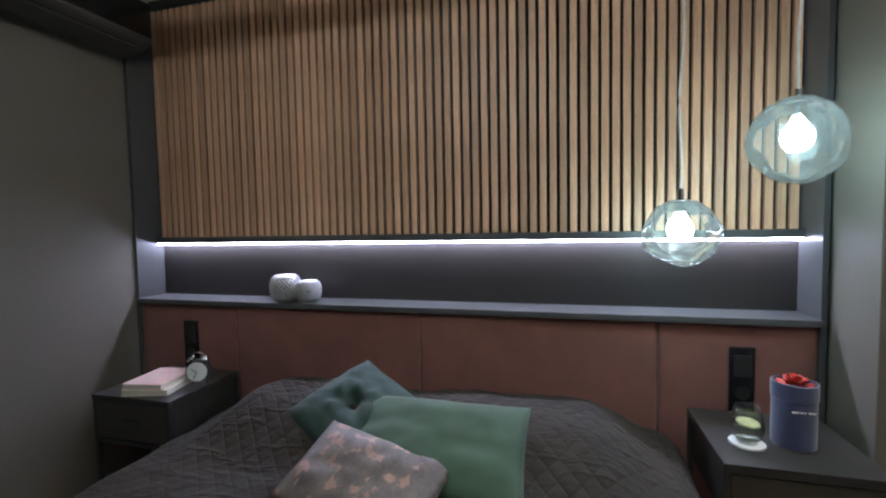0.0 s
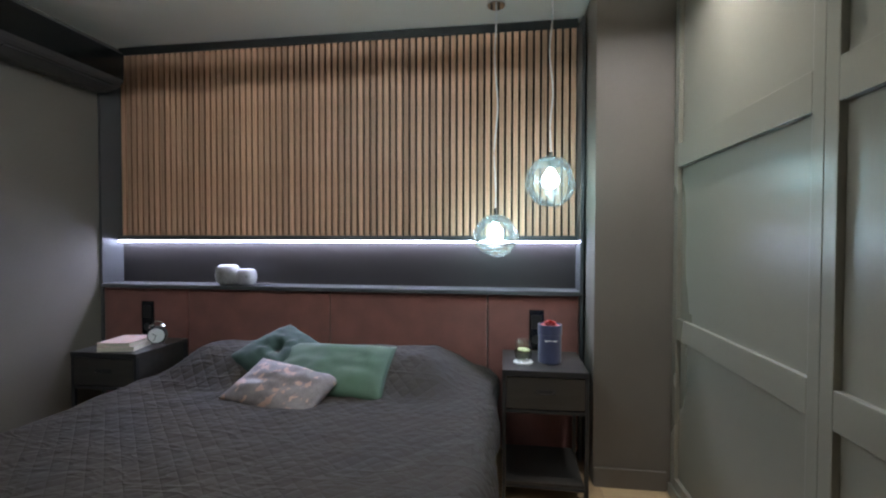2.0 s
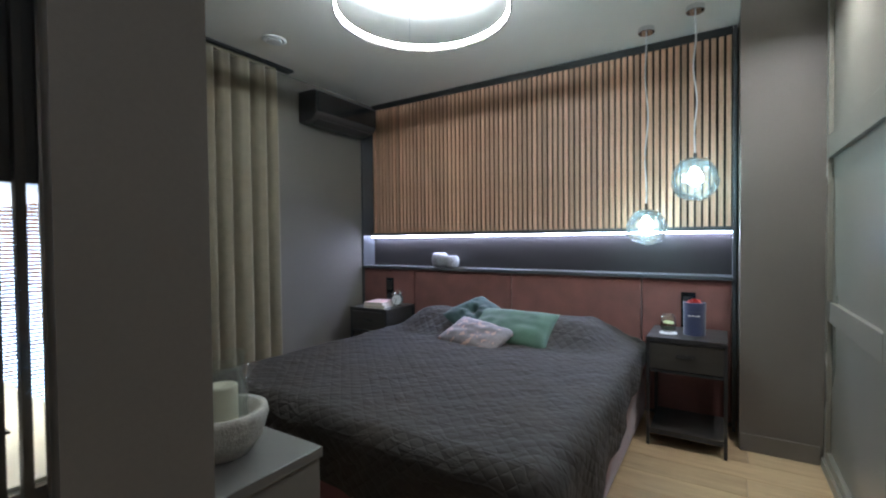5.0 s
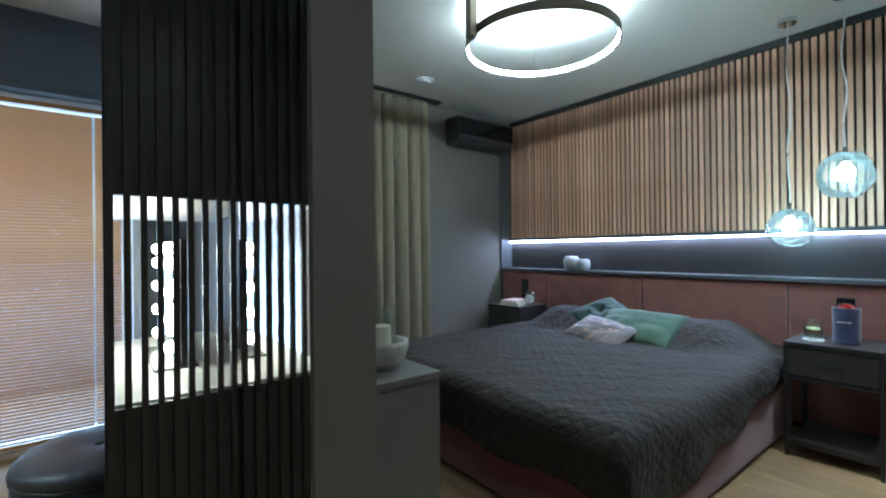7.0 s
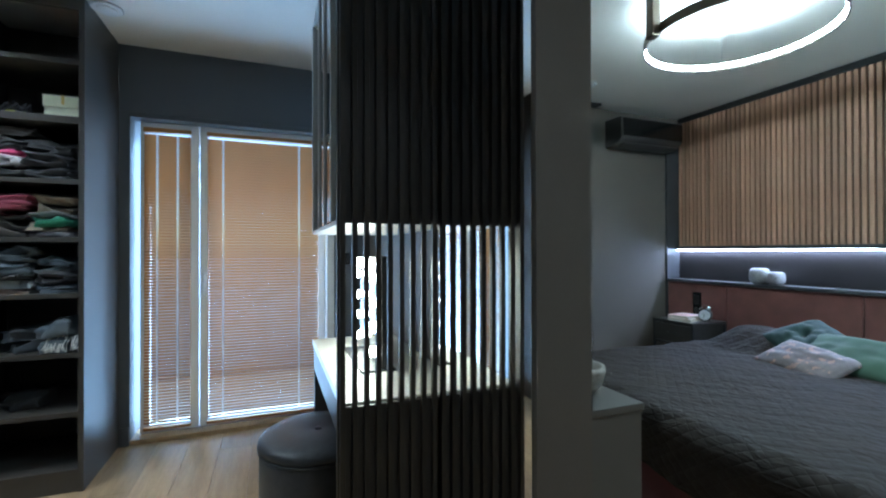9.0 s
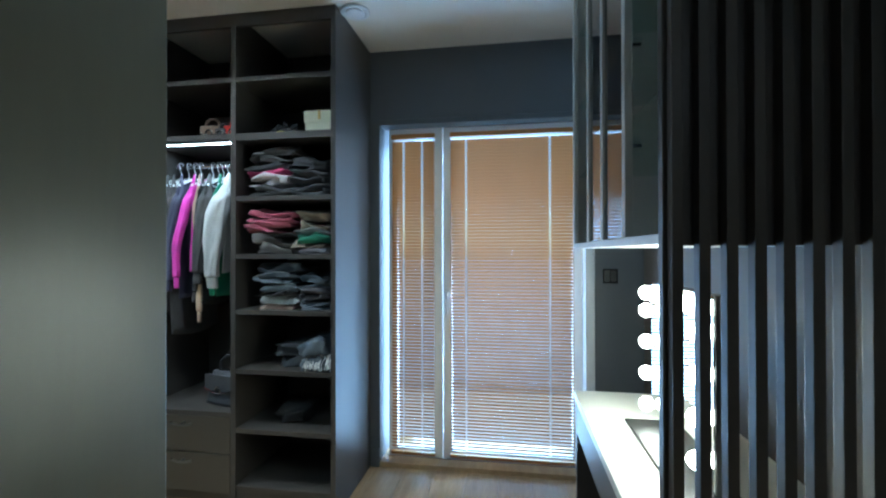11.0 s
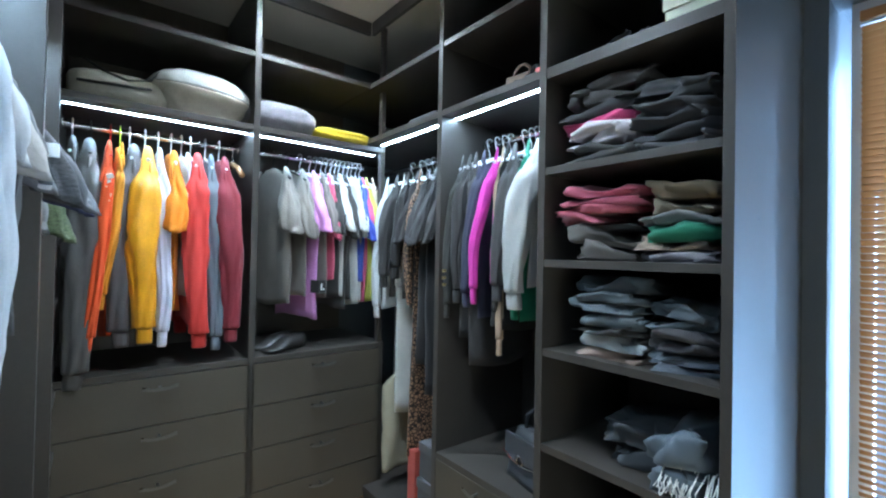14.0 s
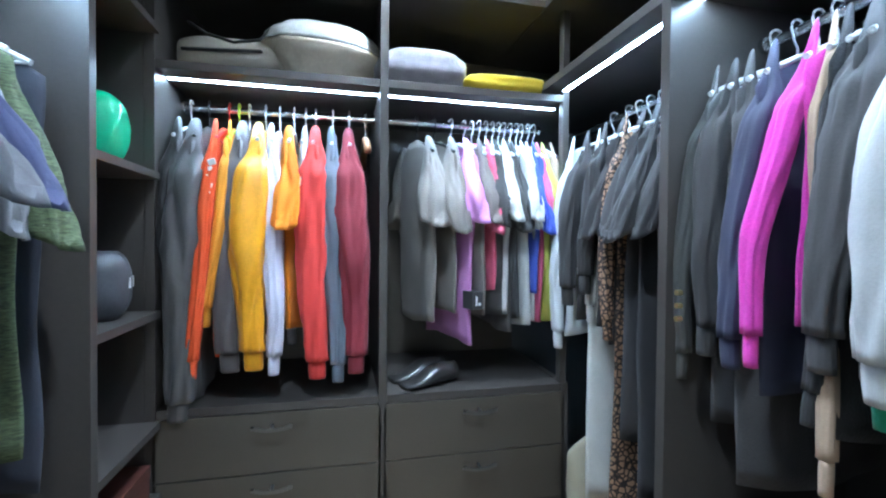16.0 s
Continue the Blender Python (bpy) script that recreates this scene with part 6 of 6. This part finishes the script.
# boxes in the corner
t = thing("storage_box", "tall grey cardboard box with a lid", "storage box", (-1.86, -4.17, 0.0903), 3)
part("carton", box((-0.1, -0.085, 0), (0.1, 0.085, 0.19), 0.003), mat("grey card", (0.10, 0.10, 0.105), 0.7), t)
part("lid", box((-0.104, -0.089, 0.15), (0.104, 0.089, 0.196), 0.003), mat("grey card lid", (0.12, 0.12, 0.125), 0.7), t)
t = thing("storage_box", "grey cardboard box stacked on another", "storage box", (-1.86, -4.17, 0.2866), -2)
part("carton", box((-0.095, -0.08, 0), (0.095, 0.08, 0.16), 0.003), mat("grey card", (0.10, 0.10, 0.105), 0.7), t)
part("lid", box((-0.099, -0.084, 0.12), (0.099, 0.084, 0.165), 0.003), mat("grey card lid", (0.12, 0.12, 0.125), 0.7), t)
t = thing("gift_bag", "narrow red paper bag beside the boxes", "paper bag", (-1.85, -4.31, 0.0903), 0)
part("paper", box((-0.09, -0.03, 0), (0.09, 0.03, 0.30), 0.002), cloth((0.50, 0.09, 0.07)), t)
t = thing("trousers", "light khaki trousers hanging to the floor of the bay", "trousers", (-1.90, -4.52, 0.0), 0)
bm = body_mesh(0.62, 0.13, 0.035, 77.0)
part("leg", bm, cloth((0.36, 0.33, 0.24)), t, smooth=True).location = (0.02, -0.06, 0.80)

# top shelf of the south wardrobe
def soft_block(name, label, cat, at, rz, w, d, h, m, seed, flat=0.5):
    bm = bmesh.new()
    rings = []
    n, K = 40, 16
    for j in range(K + 1):
        f = j / K
        e = max(0.0, 1 - abs(2 * f - 1) ** 2.6) ** 0.42
        ring = []
        for i in range(n):
            a = i * 2 * math.pi / n
            c, s = math.cos(a), math.sin(a)
            k = 1 + 0.07 * noise.noise(Vector((c * 2 + seed, s * 2, f * 3))) + 0.03 * noise.noise(Vector((c * 6, s * 6 + seed, f * 7)))
            ring.append((w / 2 * math.copysign(abs(c) ** flat, c) * e * k, d / 2 * math.copysign(abs(s) ** flat, s) * e * k, h * f))
        rings.append(ring)
    mm = loft(bm, rings[1:-1])
    bm.faces.new(mm[0][::-1])
    bm.faces.new(mm[-1])
    bmesh.ops.recalc_face_normals(bm, faces=bm.faces)
    low = min(v.co.z for v in bm.verts)
    for v in bm.verts:
        v.co.z -= low
    o = part(name, bm, m, smooth=True)
    o.matrix_basis = pose(*at, 0, 0, rz)
    return tagged(o, label, cat)


M_plush = mat("grey-lilac plush", (0.23, 0.215, 0.235), 0.95, vary=0.15, scale=30, fine=260, bump=0.6, sheen=0.5)
M_yellow = mat("yellow fleece", (0.72, 0.52, 0.02), 0.9, vary=0.08, scale=20, fine=240, bump=0.3, sheen=0.3)
M_bagcloth = mat("beige woven bag", (0.38, 0.345, 0.275), 0.7, vary=0.1, scale=12, fine=160, bump=0.2)
M_clear = mat("clear wrinkled plastic", (0.66, 0.66, 0.62), 0.16, vary=0.1, scale=16, bump=0.4, bump_scale=40)
soft_block("blanket", "folded grey-lilac plush blanket on the top shelf", "blanket", (-1.255, -4.88, 1.9252), 0, 0.35, 0.38, 0.175, M_plush, 2.2)
soft_block("blanket", "folded bright yellow fleece blanket", "blanket", (-1.57, -4.86, 1.9252), -2, 0.34, 0.36, 0.085, M_yellow, 5.2, 0.35)
t = thing("storage_bag", "beige padded bag with black webbing handles", "storage bag", (-0.60, -4.93, 1.9252))
o = soft_block("bag_body", "", "", (0, 0, 0), 0, 0.36, 0.34, 0.17, M_bagcloth, 8.8, 0.4)
o.parent = t
bm = bmesh.new()
add_path(bm, [(-0.16, -0.0, 0.10), (-0.1, 0.175, 0.085), (0.0, 0.182, 0.075), (0.14, 0.175, 0.07)], 0.006, 6)
add_path(bm, [(0.12, 0.17, 0.16), (0.06, 0.19, 0.12), (-0.02, 0.19, 0.10), (-0.1, 0.18, 0.12), (-0.13, 0.16, 0.17)], 0.005, 6)
part("webbing", bm, M_black, t, "black webbing handle")
t = thing("storage_bag", "clear zipped plastic bag holding a cream pillow", "storage bag", (-0.905, -4.86, 1.9252))
M_cream_cloth = mat("cream pillow cloth under plastic", (0.54, 0.48, 0.38), 0.30, vary=0.12, scale=9, bump=0.35, bump_scale=22)


def pouch(f0, f1):
    """Part of the bag between two heights: narrow foot, widest at the zip, rounded top."""
    bm = bmesh.new()
    rings = []
    for k in range(13):
        f = f0 + (f1 - f0) * k / 12
        e = 0.60 + 0.40 * smooth01(f / 0.52) ** 0.8 if f < 0.52 else max(0.05, 1 - ((f - 0.52) / 0.48) ** 2.4) ** 0.55
        ring = []
        for i in range(48):
            a = i * 2 * math.pi / 48
            c, sn = math.cos(a), math.sin(a)
            crease = abs(noise.noise(Vector((c * 3.2, sn * 3.2, f * 4 + 2)))) * 0.10 + noise.noise(Vector((c * 1.5, sn * 1.5, f * 2))) * 0.05
            ear = 1 + 0.09 * abs(c) ** 8 * math.exp(-((f - 0.52) / 0.2) ** 2)
            ring.append((0.205 * e * ear * math.copysign(abs(c) ** 0.7, c) * (1 - crease), 0.165 * e * math.copysign(abs(sn) ** 0.75, sn) * (1 - crease), 0.235 * f + 0.018 * c * math.sin(math.pi * f)))
        rings.append(ring)
    m = loft(bm, rings)
    bm.faces.new(m[0][::-1])
    bm.faces.new(m[-1])
    bmesh.ops.recalc_face_normals(bm, faces=bm.faces)
    return bm


part("pillow", pouch(0.0, 0.515), M_cream_cloth, t, "cream pillow showing through the plastic", True)
part("plastic_top", pouch(0.528, 1.0), M_clear, t, "cloudy plastic top", True)
part("zip", pouch(0.5155, 0.5275), M_black, t, "dark zip")

# shoe in the T-shirt bay, items in the east shelves
t = thing("shoes", "pair of dark metallic strap shoes under the T-shirts", "shoes", (-1.27, -4.80, 0.8502), 20)
for s in (-1, 1):
    bm = bmesh.new()
    rings = []
    for k in range(9):
        f = k / 8
        wv = 0.032 + 0.012 * math.sin(f * 2.8)
        hv = 0.075 - 0.05 * smooth01((f - 0.35) / 0.5)
        rings.append([((f - 0.5) * 0.22, s * 0.045 + wv * math.cos(a), max(0.0, hv / 2 + hv / 2 * math.sin(a))) for a in [i * 2 * math.pi / 14 for i in range(14)]])
    mm = loft(bm, rings)
    bm.faces.new(mm[0])
    bm.faces.new(mm[-1][::-1])
    bmesh.ops.recalc_face_normals(bm, faces=bm.faces)
    part("shoe", bm, mat("dark metallic leather", (0.035, 0.032, 0.03), 0.32, 0.2), t, smooth=True)
M_glove_g = mat("glossy green vinyl", (0.03, 0.42, 0.20), 0.25, vary=0.08)


def glove(label, at, rz, m, emblem):
    t = thing("boxing_glove", label, "boxing glove", at, rz)
    o = soft_block("mitt", "", "", (0, 0, 0), 0, 0.16, 0.15, 0.21, m, at[2] * 3, 0.85)
    o.parent = t
    o = soft_block("thumb", "", "", (0.06, 0.05, 0.04), 0, 0.06, 0.07, 0.11, m, at[2] * 5, 0.85)
    o.parent = t
    if emblem:
        for k in range(3):
            part("emblem_bar", box((-0.072, -0.03 + 0.022 * k, 0.085 + 0.01 * (k % 2)), (-0.079, -0.014 + 0.022 * k, 0.115)), M_white_plastic, t, "pale emblem")


glove("glossy green boxing glove on a wardrobe shelf", (-0.32, -4.525, 1.5803), 0, M_glove_g, False)
glove("black boxing glove with a pale emblem", (-0.33, -4.52, 1.1603), 15, M_leather, True)
t = thing("wooden_tray", "dark wooden case with a metal latch on a shelf", "case", (-0.27, -4.48, 0.6003))
M_dkwood = wood("dark red wood", (0.10, 0.035, 0.025), (0.05, 0.018, 0.014), 1, 0.4)
part("case_base", box((-0.14, -0.16, 0), (0.14, 0.16, 0.06), 0.003), M_dkwood, t)
part("case_lid", box((-0.142, -0.162, 0.0605), (0.142, 0.162, 0.10), 0.003), M_dkwood, t)
part("latch", box((-0.150, -0.02, 0.045), (-0.1425, 0.02, 0.08), 0.001), M_chrome, t)
soft_block("soft_toy", "small round white and red plush ornament", "ornament", (-0.32, -4.52, 2.0203), 0, 0.09, 0.09, 0.11, mat("white plush", (0.75, 0.74, 0.72), 0.9, bump=0.3), 3.3, 0.9)
folded("folded_garment", "folded dark towel at the bottom of the east wardrobe", (-0.12, -4.02, 0.4202), 0.4, 0.34, 0.10, (0.08, 0.08, 0.085), 51.0, 0, "plain", 2, G)


# ---------- recessed downlights, two of them unseen and added ---
L_down = {k: lamp_mat("downlight lens", (0.80, 0.92, 1.0), DOWN * k) for k in (1.0, 0.5, 0.8)}


def downlight(x, y, k):
    t = thing("downlight", "small recessed ceiling downlight with a black ring", "downlight", (x, y, CEIL), group="recessed downlights")
    part("trim_ring", lathe([(0.034, -0.0005), (0.046, -0.0005), (0.047, -0.004), (0.044, -0.007), (0.036, -0.007), (0.034, -0.004), (0.034, -0.0005)], 32), M_black, t)
    part("baffle", lathe([(0.0335, -0.0295), (0.036, -0.0295), (0.036, -0.0075), (0.0335, -0.0075), (0.0335, -0.0295)], 32), M_black, t)
    part("lens", lathe([(0, -0.004), (0.0325, -0.004), (0.0325, -0.001), (0, -0.001)], 24), L_down[k], t, "lit lens")


# (1.4, -1.5) and (-0.98, -3.62) are unseen fill, added to brighten passage and clothes
for x, y, k in ((1.13, 0.85, 1.0), (1.4, -1.5, 0.5), (-1.25, -4.42, 0.8), (-0.98, -3.62, 1.0)):
    downlight(x, y, k)

# ---------- floor planks ----------
random.seed(11)
plank_meshes = {}
fl = bpy.data.objects["floor"]
PW = 0.19
y = YS - 0.1
r = 0
while y < YN + 0.1:
    x = -2.7 - random.uniform(0, 1.2)
    while x < 2.25:
        L = random.choice((1.1, 1.4, 1.8))
        a, b = max(x, -2.7), min(x + L, 2.25)
        if b - a > 0.05:
            key = (round(b - a, 2))
            if key not in plank_meshes:
                me = mesh_of("plank", box((0.0008, 0.0008, -0.0215), (b - a - 0.0008, PW - 0.0008, -0.001), 0.0008))
                me.materials.append(M_oak_floor)
                plank_meshes[key] = me
            o = new("plank", plank_meshes[key])
            o.parent = fl
            o.location = (a, y, 0)
        x += L
    y += PW
